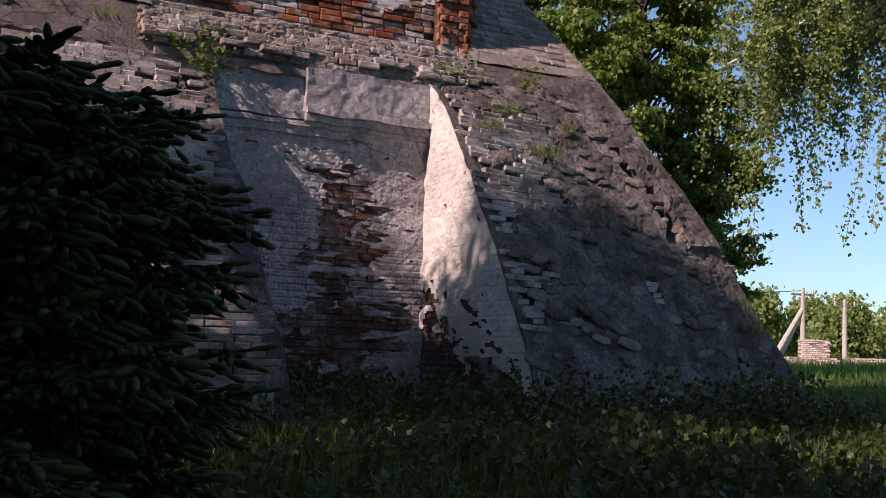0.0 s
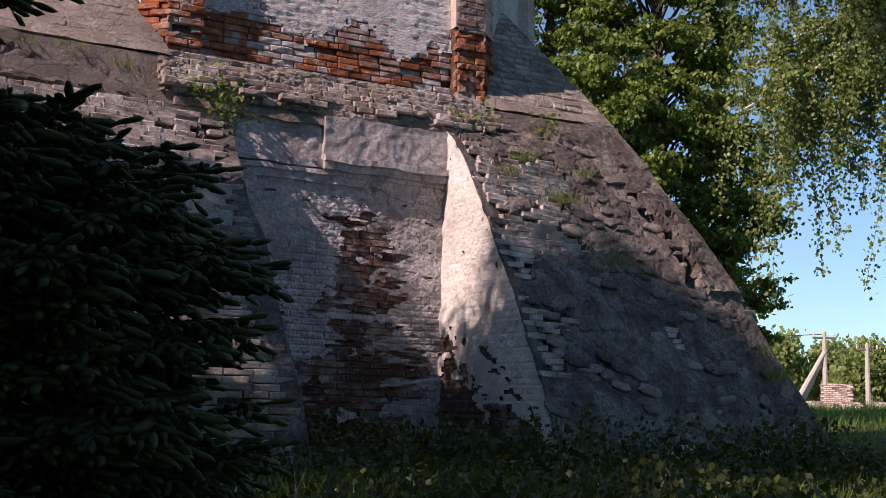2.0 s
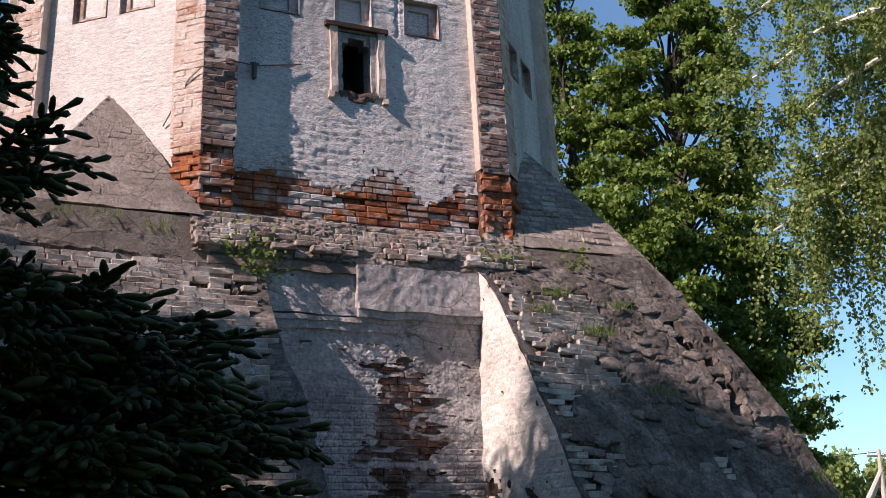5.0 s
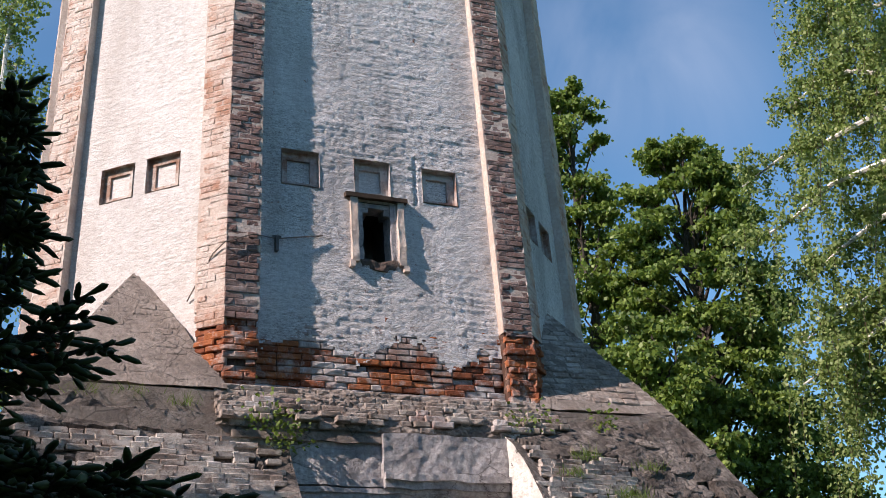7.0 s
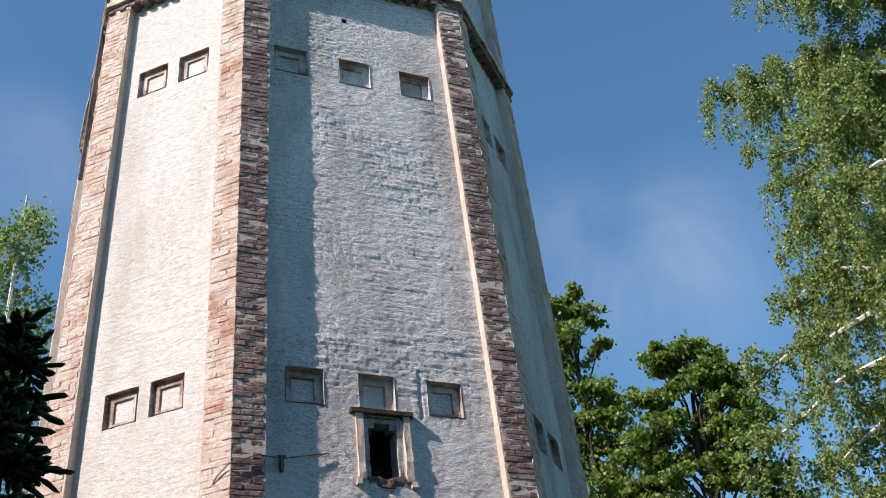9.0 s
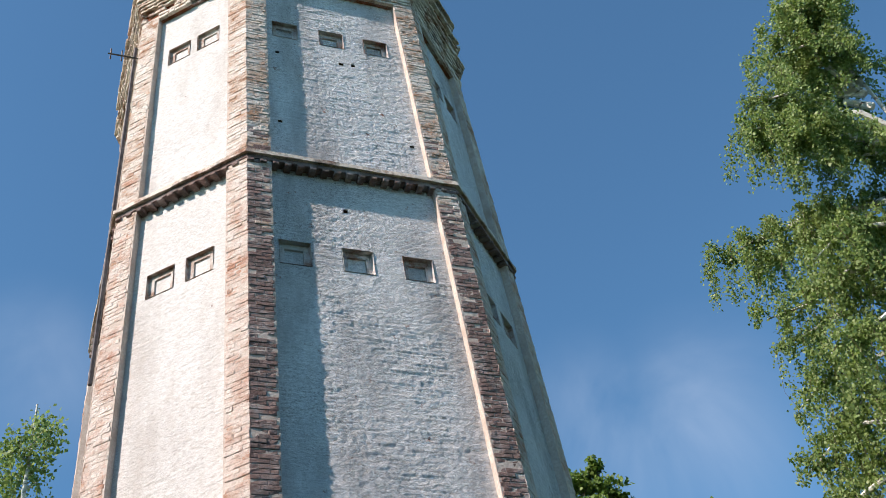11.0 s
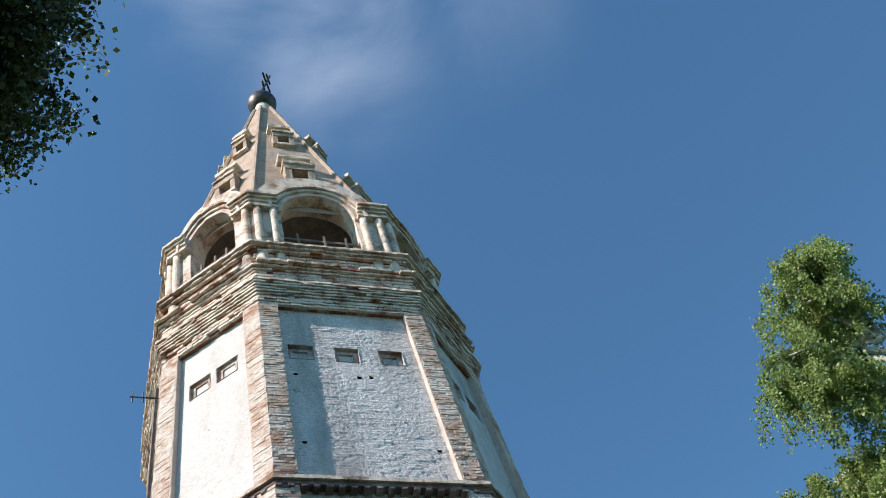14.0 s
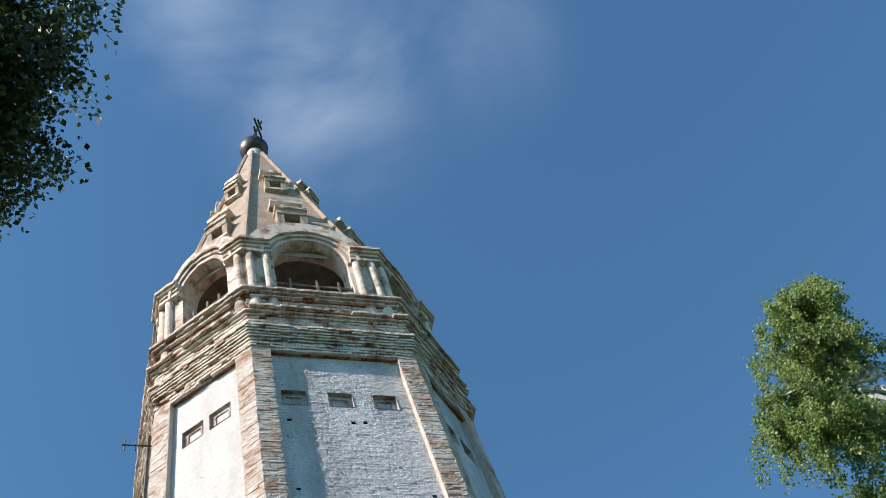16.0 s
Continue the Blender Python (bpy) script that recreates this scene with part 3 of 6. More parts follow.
# ---- square base, ledge and corner slopes ----
BASE_Y = 3.93
bm = bmesh.new()
box_bm(bm, -3.6, 3.6, -BASE_Y, 3.9, -0.3, 4.72)
part("base_wall", bm, M_MORTAR, tower, "square battered base wall")
for z0, z1, hx, rough_ in ((4.60, 4.67, 3.97, 0.10), (4.67, 4.74, 4.03, 0.12), (4.74, 4.81, 3.99, 0.10), (4.81, 4.88, 3.92, 0.07), (4.88, 4.95, 3.86, 0.05), (4.95, 5.02, 3.80, 0.04), (5.02, 5.09, 3.75, 0.04)):
    bk, odd = Bricks(), Bricks()
    u = -1.95 + random.uniform(0, 0.1)
    while u < 1.95:
        L = random.uniform(0.11, 0.27)
        lump = noise.noise((u * 2.1, z0 * 4, 6))
        if random.random() > 0.07 and not (z0 < 4.7 and lump < -0.25):
            (odd if lump > 0.42 else bk).add(Vector((0, -hx, z0)), Vector((1, 0, 0)), Vector((0, 0, 1)), Vector((0, -1, 0)), u, u + L - 0.012, random.uniform(-0.004, 0.004), z1 - z0 - random.uniform(0.002, 0.010), random.uniform(-rough_, rough_ * 0.4) * 0.45 + 0.06 * noise.noise((u * 1.5, z0 * 5, 2)), back=0.3, ju=0.006, c=0.008, rough=0.006)
        u += L
    bk.make("ledge_course", M_GREY, tower, "crumbling grey brick ledge course")
    odd.make("ledge_brick", M_FACE_BARE, tower, "reddish broken ledge bricks")
# mortar and dirt washed over the ledge
vs, fs = [], []
for b in range(61):
    for a in range(301):
        x, t = -1.95 + 3.9 * a / 300, b / 60
        p = Vector((x, t * 0.7, 3.0))
        z = 5.10 - 0.50 * t + 0.012 * noise.noise(p * 9)
        y = -3.735 - 0.235 * min(1.0, t * 1.15) - 0.045 * noise.noise(p * 3.2) - 0.035 * noise.noise(p * 8.0) - 0.018 * noise.noise(p * 22.0) + 0.02 - 0.03 * abs(noise.noise((x * 5, t * 9, 8)))
        vs.append((x, y, z))
for b in range(60):
    for a in range(300):
        q = b * 301 + a
        fs.append((q, q + 301, q + 302, q + 1))
link("ledge_mortar", mesh_of("ledge_mortar", vs, fs), M_MORTAR, tower, "lumpy mortar and dirt on the ledge")
bm = bmesh.new()
box_bm(bm, -3.55, 3.55, -3.78, 3.78, 4.70, 5.0)
part("ledge_bed", bm, M_MORTAR, tower)

E_Z, E_Y = (-0.3, 1.08, 1.34, 1.8, 2.22, 2.67, 3.22, 3.52, 3.79, 4.16, 4.45, 4.72, 5.2), (7.3, 6.44, 6.26, 6.05, 5.78, 5.53, 5.13, 4.95, 4.74, 4.48, 4.22, 3.85, 3.5)
W_Z, W_Y = (-0.3, 1.2, 1.67, 1.99, 2.48, 3.05, 3.4, 4.03, 4.74, 5.2), (7.5, 6.65, 6.40, 6.08, 5.68, 5.28, 4.78, 4.24, 3.72, 3.4)
H_Z, H_D = (-0.3, 1.22, 1.63, 2.53, 3.06, 3.67, 4.16, 4.66, 5.21, 6.7), (6.0, 5.46, 5.31, 4.92, 4.73, 4.44, 4.17, 3.93, 3.61, 2.68)
BUT_X = 1.22


def slope_pt(u, zt, sx=1):
    """A point of the corner slope. u runs from the inner edge to the hip; zt 0 at the foot, 1 at the top."""
    ze, zh = -0.3 + zt * 5.0, -0.3 + zt * 5.42
    e = Vector((BUT_X, -float(np.interp(ze, E_Z, E_Y) if sx > 0 else np.interp(ze, W_Z, W_Y)), ze))
    d = float(np.interp(zh, H_Z, H_D))
    return e.lerp(Vector((d, -d, zh)), u)


def slope_normal(u, zt, sx=1):
    a = slope_pt(min(u + 0.02, 1), zt, sx) - slope_pt(max(u - 0.02, 0), zt, sx)
    b = slope_pt(u, min(zt + 0.06, 1), sx) - slope_pt(u, max(zt - 0.06, 0), sx)
    return a.cross(b).normalized()


def stripped(sx, u, z):
    """Where the mortar skin is gone and the courses of the slope lie bare."""
    if sx > 0:
        upper = u < 0.46 + 0.3 * noise.noise((u * 4, z * 2, 1)) and 3.05 + 0.6 * u < z < 4.36 + 0.1 * noise.noise((u * 6, 3, 1)) and noise.noise((u * 5, z * 2.5, 4)) > -0.34
        edge = u < 0.10 + 0.10 * noise.noise((z * 4, 2, 2)) and z > 1.9 and noise.noise((u * 5, z * 3, 14)) > -0.3
        return upper or edge or noise.noise((u * 6, z * 3, 24)) > 0.60
    high = z > 3.05 and z < 4.52 and noise.noise((u * 5, z * 2.5, 5)) > -0.48
    return high or (u < 0.32 + 0.2 * noise.noise((z * 3, 7, 7)) and not 2.55 < z < 3.1 and z < 4.52 and noise.noise((u * 4, z * 1.5, 6)) > -0.3)


def rough_at(p):
    d, _ = noise.voronoi(Vector((p.x * 2.3, p.y * 2.3, p.z * 4.6)) + 0.35 * Vector((noise.noise(p * 3), noise.noise(p * 3 + Vector((7, 0, 0))), 0)))
    stone = min(1.0, (d[1] - d[0]) / 0.16)
    lump = 0.016 * (stone - 1) * (1 if noise.noise(p * 0.9 + Vector((1, 5, 2))) > -0.15 else 0.25)
    return lump + 0.036 * noise.noise(p * 2.0) + 0.014 * noise.noise(p * 5.5) + 0.012 * noise.noise(p * 13) - 0.05 * max(0, noise.noise(p * 1.1 + Vector((3, 1, 7))) - 0.1)


M_SIDE = earthy("brown_brick_face", (0.085, 0.06, 0.05), (0.17, 0.125, 0.105), (0.31, 0.265, 0.235), 4, 18, 0.9, False)


def buttress(sx, fine=True):
    """Corner slope: two rough inclined faces meeting at a hip, and a plastered inner side."""
    nu, nv = (140, 165) if fine else (16, 16)
    vs, fs = [], []

    def put(p):
        vs.append((p.x * sx, p.y, p.z))
        return len(vs) - 1

    for swap in (False, True):
        k0 = len(vs)
        for j in range(nv + 1):
            for i in range(nu + 1):
                u, zt = i / nu, j / nv
                p = slope_pt(u, zt, sx)
                q = Vector((-p.y, -p.x, p.z)) if swap else p
                nn = slope_normal(u, zt, sx)
                d = rough_at(q + Vector((sx * 4, 0, 0)))
                if not swap and stripped(sx, u, -0.3 + zt * (5.0 + 0.42 * u)):
                    d = (d * 0.4 - 0.075) * min(1.0, u * 14)
                cr = abs(u - (0.79 + 0.07 * noise.noise((zt * 5, 1, sx)) + 0.025 * noise.noise((zt * 31, 4, sx)))) * 1.7
                if not swap and sx > 0 and 0.60 < zt < 0.83:
                    wide = 0.055 + 0.03 * noise.noise((zt * 17, 2, 2))
                    if cr < wide:
                        d -= 0.26 * min(1.0, 1.6 * (1 - cr / wide))
                    elif u > 0.79:
                        d += 0.05
                d *= min(1, 0.35 + u * 6) * min(1, 0.2 + (1 - u) * 12)
                p = p + nn * d
                put(Vector((-p.y, -p.x, p.z)) if swap else p)
        w = nu + 1
        for j in range(nv):
            for i in range(nu):
                f = (k0 + j * w + i, k0 + j * w + i + 1, k0 + (j + 1) * w + i + 1, k0 + (j + 1) * w + i)
                fs.append(f if (sx > 0) != swap else f[::-1])
    name = "buttress"
    ob = link(name, mesh_of(name, vs, fs), M_RUBBLE, tower, "sloping corner buttress of weathered rubble and mortar")
    for swap in (False, True):
        for skin in (False, True):
            vs, fs = [], []
            nw, nh = (70, 240) if fine and not swap else (3, 10)
            for j in range(nh + 1):
                zt = j / nh
                e = slope_pt(0, zt, sx)
                row = math.floor(e.z / 0.072)
                fz = e.z / 0.072 - row
                for i in range(nw + 1):
                    t = i / nw
                    y = -BASE_Y + 0.35 + t * (e.y + BASE_Y - 0.35)
                    q = Vector((sx * 3.0, y, e.z))
                    fu = ((y + 20 + 0.125 * (row % 2)) / 0.25) % 1
                    joint = min(1.0, min(fz, 1 - fz) * 0.072 / 0.016, min(fu, 1 - fu) * 0.25 / 0.016)
                    worn = max(0.0, min(1.0, 1.6 * t - 0.6 + 0.9 * noise.noise(q * 1.7)))
                    x = BUT_X + (0.022 * noise.noise(q * 3) + 0.010 * noise.noise(q * 9) + 0.006 * noise.noise(q * 27)) * min(1, (1 - t) * 8)
                    if skin:
                        x += 0.0045 * (1 - joint) * worn
                    else:
                        x += 0.022 + 0.013 * (1 - joint) + 0.012 * noise.noise(q * 14)
                    x += 0.03 * max(0.0, t - 0.93) / 0.07 * noise.noise((1, e.z * 6, 2))
                    p = Vector((-y, -x, e.z)) if swap else Vector((x, y, e.z))
                    vs.append((p.x * sx, p.y, p.z))
            for j in range(nh):
                for i in range(nw):
                    if skin:
                        z, t = -0.3 + 5.0 * (j + 0.5) / nh, (i + 0.5) / nw
                        fall = 0.30 - 1.5 * abs(t - 0.42) + 0.55 * (2.55 - z) + 0.5 * noise.noise((t * 3, z * 1.6, 5)) + 0.35 * noise.noise((t * 9, z * 6, 3)) + 0.2 * noise.noise((t * 24, z * 18, 3))
                        if fall > 0.42 and z < 2.8 or noise.noise((t * 8, z * 9, 21)) + 0.3 * noise.noise((t * 30, z * 30, 1)) > 0.68:
                            continue
                    a = j * (nw + 1) + i
                    fs.append((a, a + 1, a + nw + 2, a + nw + 1))
            if skin:
                link("plastered_side", mesh_of("plastered_side", vs, fs), M_WHITE, ob, "white limed plaster on the inner side", "stuff")
            else:
                link("side_masonry", mesh_of("side_masonry", vs, fs), M_SIDE, ob, "brown brick and mortar under the fallen plaster")
    return ob


buttresses = {1: buttress(1), -1: buttress(-1)}


def broach(sx, sy=1):
    """Low brick pyramid that leads from the square corner to the octagon's diagonal side."""
    apex, b1, hip, b2 = Vector((2.62, -2.62, 6.74)), Vector((1.80, -3.80, 5.02)), Vector((3.70, -3.70, 5.06)), Vector((3.80, -1.80, 5.02))
    fl = lambda p: Vector((p.x * sx, p.y * sy, p.z))
    bm = bmesh.new()
    for tri in ((apex, b1, hip), (apex, hip, b2)):
        bm.faces.new([bm.verts.new(fl(p)) for p in tri])
    bm.faces.new([bm.verts.new(fl(p)) for p in (b1, hip, b2)])
    bmesh.ops.remove_doubles(bm, verts=bm.verts, dist=0.001)
    bmesh.ops.subdivide_edges(bm, edges=bm.edges, cuts=14, use_grid_fill=True)
    for v in bm.verts:
        v.co += Vector((0.02 * noise.noise(v.co * 4), 0.02 * noise.noise(v.co * 4 + Vector((9, 0, 0))), 0.015 * noise.noise(v.co * 6)))
    ob = part("broach", bm, M_MORTAR, tower, "grey brick pyramid in the corner under the diagonal side")
    if sy > 0:
        bk = Bricks()
        for a, b in ((b1, hip), (hip, b2)):
            nrm = (b - a).cross(apex - a).normalized()
            if nrm.z < 0:
                nrm = -nrm
            for c in range(16):
                z0 = 5.16 + c * 0.092
                t = (z0 - a.z) / (apex.z - a.z)
                l, r = a.lerp(apex, t), b.lerp(apex, t)
                L = (r - l).length
                d = (r - l).normalized()
                up = (apex - (a + b) / 2).normalized()
                u = random.uniform(-0.1, 0)
                while u < L - 0.05:
                    ln = random.uniform(0.2, 0.28)
                    if u + ln > 0.05:
                        u0, u1 = max(u, 0.01), min(u + ln - 0.012, L - 0.02)
                        if u1 - u0 > 0.04:
                            o, dd, uu, nn = fl(l), fl(d), fl(up), fl(nrm)
                            bk.add(o, dd, uu, nn, u0, u1, 0, 0.088, random.uniform(0.0, 0.014) if sx > 0 else random.uniform(-0.006, 0.006), ju=0.006, rough=0.005)
                    u += ln
        bk.make("broach_brick", M_GREY if sx > 0 else M_MORTAR, ob, "weathered bricks of the pyramid")


for sx in (1, -1):
    broach(sx)
    broach(sx, -1)
bm = bmesh.new()
for sx in (1, -1):
    v = [bm.verts.new(p) for p in ((sx * BUT_X, 3.9, 4.8), (sx * 5.6, 5.6, 0), (sx * BUT_X, 6.8, 0), (sx * 3.7, 3.7, 5.1), (sx * 6.8, BUT_X, 0), (sx * 3.9, BUT_X, 4.8), (sx * BUT_X, 3.9, 0), (sx * 3.9, BUT_X, 0))]
    for f in ((0, 3, 1, 2), (3, 5, 4, 1), (0, 2, 6), (5, 7, 4)):
        bm.faces.new([v[i] for i in f])
part("rear_buttress", bm, M_RUBBLE, tower)

# front bay of the base: brick core, plaster sheets, frieze and string course
def bare(x, z):
    """Where the plaster has fallen from the bay."""
    c = 0.27 + 0.06 * (z - 2.5)
    w = 0.46 + 0.22 * noise.noise((x * 1.5, z * 1.5, 3)) + (0.18 if z < 2.2 else 0) - 0.30 * max(0.0, z - 3.0)
    e = w - abs(x - c) + 0.50 * noise.noise((x * 2.6, z * 9, 1)) + 0.30 * noise.noise((x * 7, z * 26, 5))
    scab = noise.noise((x * 3.5, z * 5, 15)) + 0.5 * noise.noise((x * 9, z * 14, 5)) > 0.42
    chip = noise.noise((x * 6, z * 17, 31)) + 0.4 * noise.noise((x * 19, z * 40, 3)) > 0.62
    return (e > 0.10 and z < 3.62 + 0.2 * noise.noise((x * 3, 0, 8)) and not scab) or (chip and z < 3.8)


def bay_relief(X, Z):
    """Brick courses that print through the thin plaster."""
    p = Vector((X, 0, Z))
    wz = Z + 0.012 * noise.noise(p * 2)
    row = math.floor(wz / 0.072)
    fz = wz / 0.072 - row
    fu = ((X + 5 + 0.125 * (row % 2)) / 0.25) % 1
    joint = min(1.0, min(fz, 1 - fz) * 0.072 / 0.014, min(fu, 1 - fu) * 0.25 / 0.014)
    show = max(0.0, min(1.0, 0.35 + 1.6 * noise.noise(p * 1.1 + Vector((2, 0, 6)))))
    return 0.014 * noise.noise(p * 3) + 0.008 * noise.noise(p * 11) + 0.005 * noise.noise(p * 30) - 0.011 * (1 - joint) * show


nx, nz = 250, 300
vs, fs, idx = [], [], {}
for j in range(nz):
    for i in range(nx):
        x, z = -1.7 + 3.0 * i / nx, 0.5 + 3.45 * j / nz
        if bare(x + 0.01, z + 0.01):
            continue
        q = []
        for a, b in ((i, j), (i + 1, j), (i + 1, j + 1), (i, j + 1)):
            if (a, b) not in idx:
                X, Z = -1.7 + 3.0 * a / nx, 0.5 + 3.45 * b / nz
                idx[a, b] = len(vs)
                vs.append((X, -BASE_Y - 0.034 - bay_relief(X, Z), Z))
            q.append(idx[a, b])
        fs.append(q)
link("plaster_sheet", mesh_of("plaster_sheet", vs, fs), M_PLASTER, tower, "patchy blue-grey plaster")
for x0, x1, y, z0, z1 in ((-1.8, -0.22, 0.07, 4.02, 4.10), (-1.8, -0.22, 0.02, 4.10, 4.47), (-1.8, -0.22, 0.06, 4.47, 4.55), (-0.22, 1.3, 0.12, 4.00, 4.08), (-0.22, 1.3, 0.16, 4.08, 4.15), (-0.22, 1.3, 0.10, 4.15, 4.58), (-1.8, 1.3, 0.05, 3.86, 3.95), (-1.8, 1.3, 0.075, 3.95, 4.0)):
    frz = bmesh.new()
    box_bm(frz, x0, x1, -BASE_Y - y, -BASE_Y + 0.1, z0, z1)
    bmesh.ops.subdivide_edges(frz, edges=[e for e in frz.edges if abs(e.verts[0].co.x - e.verts[1].co.x) > 0.5], cuts=110)
    if z1 - z0 > 0.2:
        bmesh.ops.subdivide_edges(frz, edges=[e for e in frz.edges if abs(e.verts[0].co.z - e.verts[1].co.z) > 0.2], cuts=14, use_grid_fill=True)
    for v in frz.verts:
        v.co.y += 0.022 * noise.noise(v.co * 3) + 0.010 * noise.noise(v.co * 12)
        v.co.z += 0.022 * noise.noise(v.co * 4 + Vector((4, 4, 4)))
    part("string_course" if z1 - z0 < 0.2 else "frieze", frz, M_MORTAR if z0 > 4.4 else M_PLASTER, tower, "broken plaster frieze" if z1 - z0 > 0.2 else "broken string course")


# ---- window ----
fc0 = Face(0)
u, z0, z1, hw = WINDOW
win = part("window_opening", (lambda bm: ([bm.faces.new([bm.verts.new(fc0.at(a, b, -PROUD - k)) for a, b, k in q]) for q in (
    ((u - hw, z0, 0), (u - hw, z1, 0), (u - hw + 0.05, z1, 0.7), (u - hw + 0.05, z0, 0.7)),
    ((u + hw, z0, 0), (u + hw, z0, 0.7), (u + hw - 0.05, z1 - 0.0, 0.7), (u + hw, z1, 0)),
    ((u - hw, z1, 0), (u + hw, z1, 0), (u + hw - 0.05, z1, 0.7), (u - hw + 0.05, z1, 0.7)),
    ((u - hw, z0, 0), (u - hw + 0.05, z0, 0.7), (u + hw - 0.05, z0, 0.7), (u + hw, z0, 0)),
    ((u - hw, z0, 0.7), (u + hw, z0, 0.7), (u + hw, z1, 0.7), (u - hw, z1, 0.7)))], bm)[1])(bmesh.new()), M_DARK, tower, "dark slit window opening")


def rough_block(bm, fc, u0, u1, z0, z1, d0, d1, cuts=6, amp=0.012):
    s = bmesh.new()
    bmesh.ops.create_cube(s, size=1)
    bmesh.ops.subdivide_edges(s, edges=s.edges, cuts=cuts, use_grid_fill=True)
    for v in s.verts:
        c = v.co + Vector((0.5, 0.5, 0.5))
        p = fc.at(u0 + (u1 - u0) * c.x, z0 + (z1 - z0) * c.z, d0 + (d1 - d0) * c.y)
        v.co = p + Vector((noise.noise(p * 9), noise.noise(p * 9 + Vector((5, 0, 0))), noise.noise(p * 9 + Vector((0, 5, 0))))) * amp
    me = bpy.data.meshes.new("tmp")
    s.to_mesh(me)
    s.free()
    bm.from_mesh(me)
    bpy.data.meshes.remove(me)


def block(name, fc, u0, u1, z0, z1, d0, d1, material, parent, label="", amp=0.012, cuts=6):
    bm = bmesh.new()
    rough_block(bm, fc, u0, u1, z0, z1, d0, d1, cuts, amp)
    return part(name, bm, material, parent, label)


for sg in (-1, 1):
    a, b = sorted((u + sg * 0.25, u + sg * 0.335))
    block("window_jamb", fc0, a, b, z0 - 0.02, z1 + 0.03, -PROUD - 0.03, -PROUD + 0.055, M_REVEAL, win, "limed brick jamb", 0.016, 9)
    a, b = sorted((u + sg * 0.175, u + sg * 0.25))
    block("window_reveal", fc0, a, b, z0, z1, -PROUD - 0.25, -PROUD + 0.0, M_PLASTER, win, "inner stepped reveal")
block("lintel_board", fc0, u - 0.40, u + 0.38, z1 + 0.03, z1 + 0.085, -PROUD - 0.05, -PROUD + 0.075, M_TWIG, win, "dark wooden lintel board", 0.008)
block("window_head", fc0, u - 0.25, u + 0.25, z1 - 0.06, z1 + 0.03, -PROUD - 0.22, -PROUD - 0.02, M_PLASTER, win, "rounded plaster head")
for sg in (-1, 1):
    a, b = sorted((u + sg * 0.30, u + sg * 0.36))
    block("jamb_foot", fc0, a, b, z0 - 0.09, z0, -PROUD - 0.02, -PROUD + 0.055, M_REVEAL, win, "", 0.018)
block("crumbled_sill", fc0, u - 0.21, u + 0.21, z0 - 0.10, z0 + 0.02, -PROUD - 0.2, -PROUD + 0.012, M_SIDE, win, "dark crumbled brick sill", 0.04, 9)
for sg in (-1, 1):
    block("window_shoulder", fc0, *sorted((u + sg * 0.10, u + sg * 0.2)), z1 - 0.13, z1 - 0.03, -PROUD - 0.22, -PROUD - 0.03, M_PLASTER, win, "rounded plaster shoulder of the opening", 0.02)
# iron tie end and a slack wire beside the pilaster
bm = bmesh.new()
box_bm(bm, -0.018, 0.018, -0.05, 0.02, -0.09, 0.09, 0.004, Matrix.Translation(fc0.at(-1.25, 6.80, -PROUD + 0.03)))
box_bm(bm, -0.05, 0.05, -0.035, -0.01, 0.07, 0.10, 0.004, Matrix.Translation(fc0.at(-1.25, 6.80, -PROUD + 0.03)))
part("iron_tie", bm, M_METAL, tower, "rusty iron tie end")
bm = bmesh.new()
f7 = Face(7)
wire = [f7.at(f7.half(6.2) - 0.55, 6.15, -0.11), f7.at(f7.half(6.6) - 0.15, 6.60, 0.02), fc0.at(-fc0.half(6.7) - 0.02, 6.70, 0.03), fc0.at(-1.55, 6.83, 0.03), fc0.at(-1.25, 6.86, -0.08), fc0.at(-0.7, 6.98, -0.11)]
tube_bm(bm, wire, [0.008] * len(wire), 5)
part("wire", bm, M_WOOD, tower, "slack pale wire")

# ---- top of the shaft: cornice, parapet, belfry ----
class Ring(Face):
    """A side of an upright octagon of fixed apothem."""

    def __init__(self, i, P):
        self.i, self.P = i, P

    def ends(self, z, off=0.0):
        p = oct_pts(self.P, z)
        return p[self.i], p[(self.i + 1) % 8]


PT = apo(20.6)


def brick_course(P, z0, z1, material, worn=0.03, gone=0.06, name="cornice_course", label=""):
    """One projecting course: a core ring and the bricks of the sides in view."""
    core = oct_ring(P - 0.05 - worn, z0, z1, M_RED, name, label=label, worn=worn)
    bk = Bricks()
    for i in (6, 7, 0, 1, 2):
        fc = Ring(i, P)
        hw = fc.half(z0)
        e, up, n = fc.axes(z0)
        u = -hw
        while u < hw - 0.03:
            L = min(random.choice((0.13, 0.25, 0.26, 0.12)), hw - u)
            lost = noise.noise((u * 1.3 + i * 7, z0 * 2.2, 3)) > 0.38
            if random.random() > gone and not (lost and random.random() < 0.6):
                bk.add(fc.at(0, z0, 0), e, up, n, u + 0.004, u + L - 0.006, 0.003, z1 - z0 - 0.005, random.uniform(-worn, worn * 0.35), back=0.28, ju=0.006, c=0.006)
            u += L
    bk.make("cornice_brick", material, core)


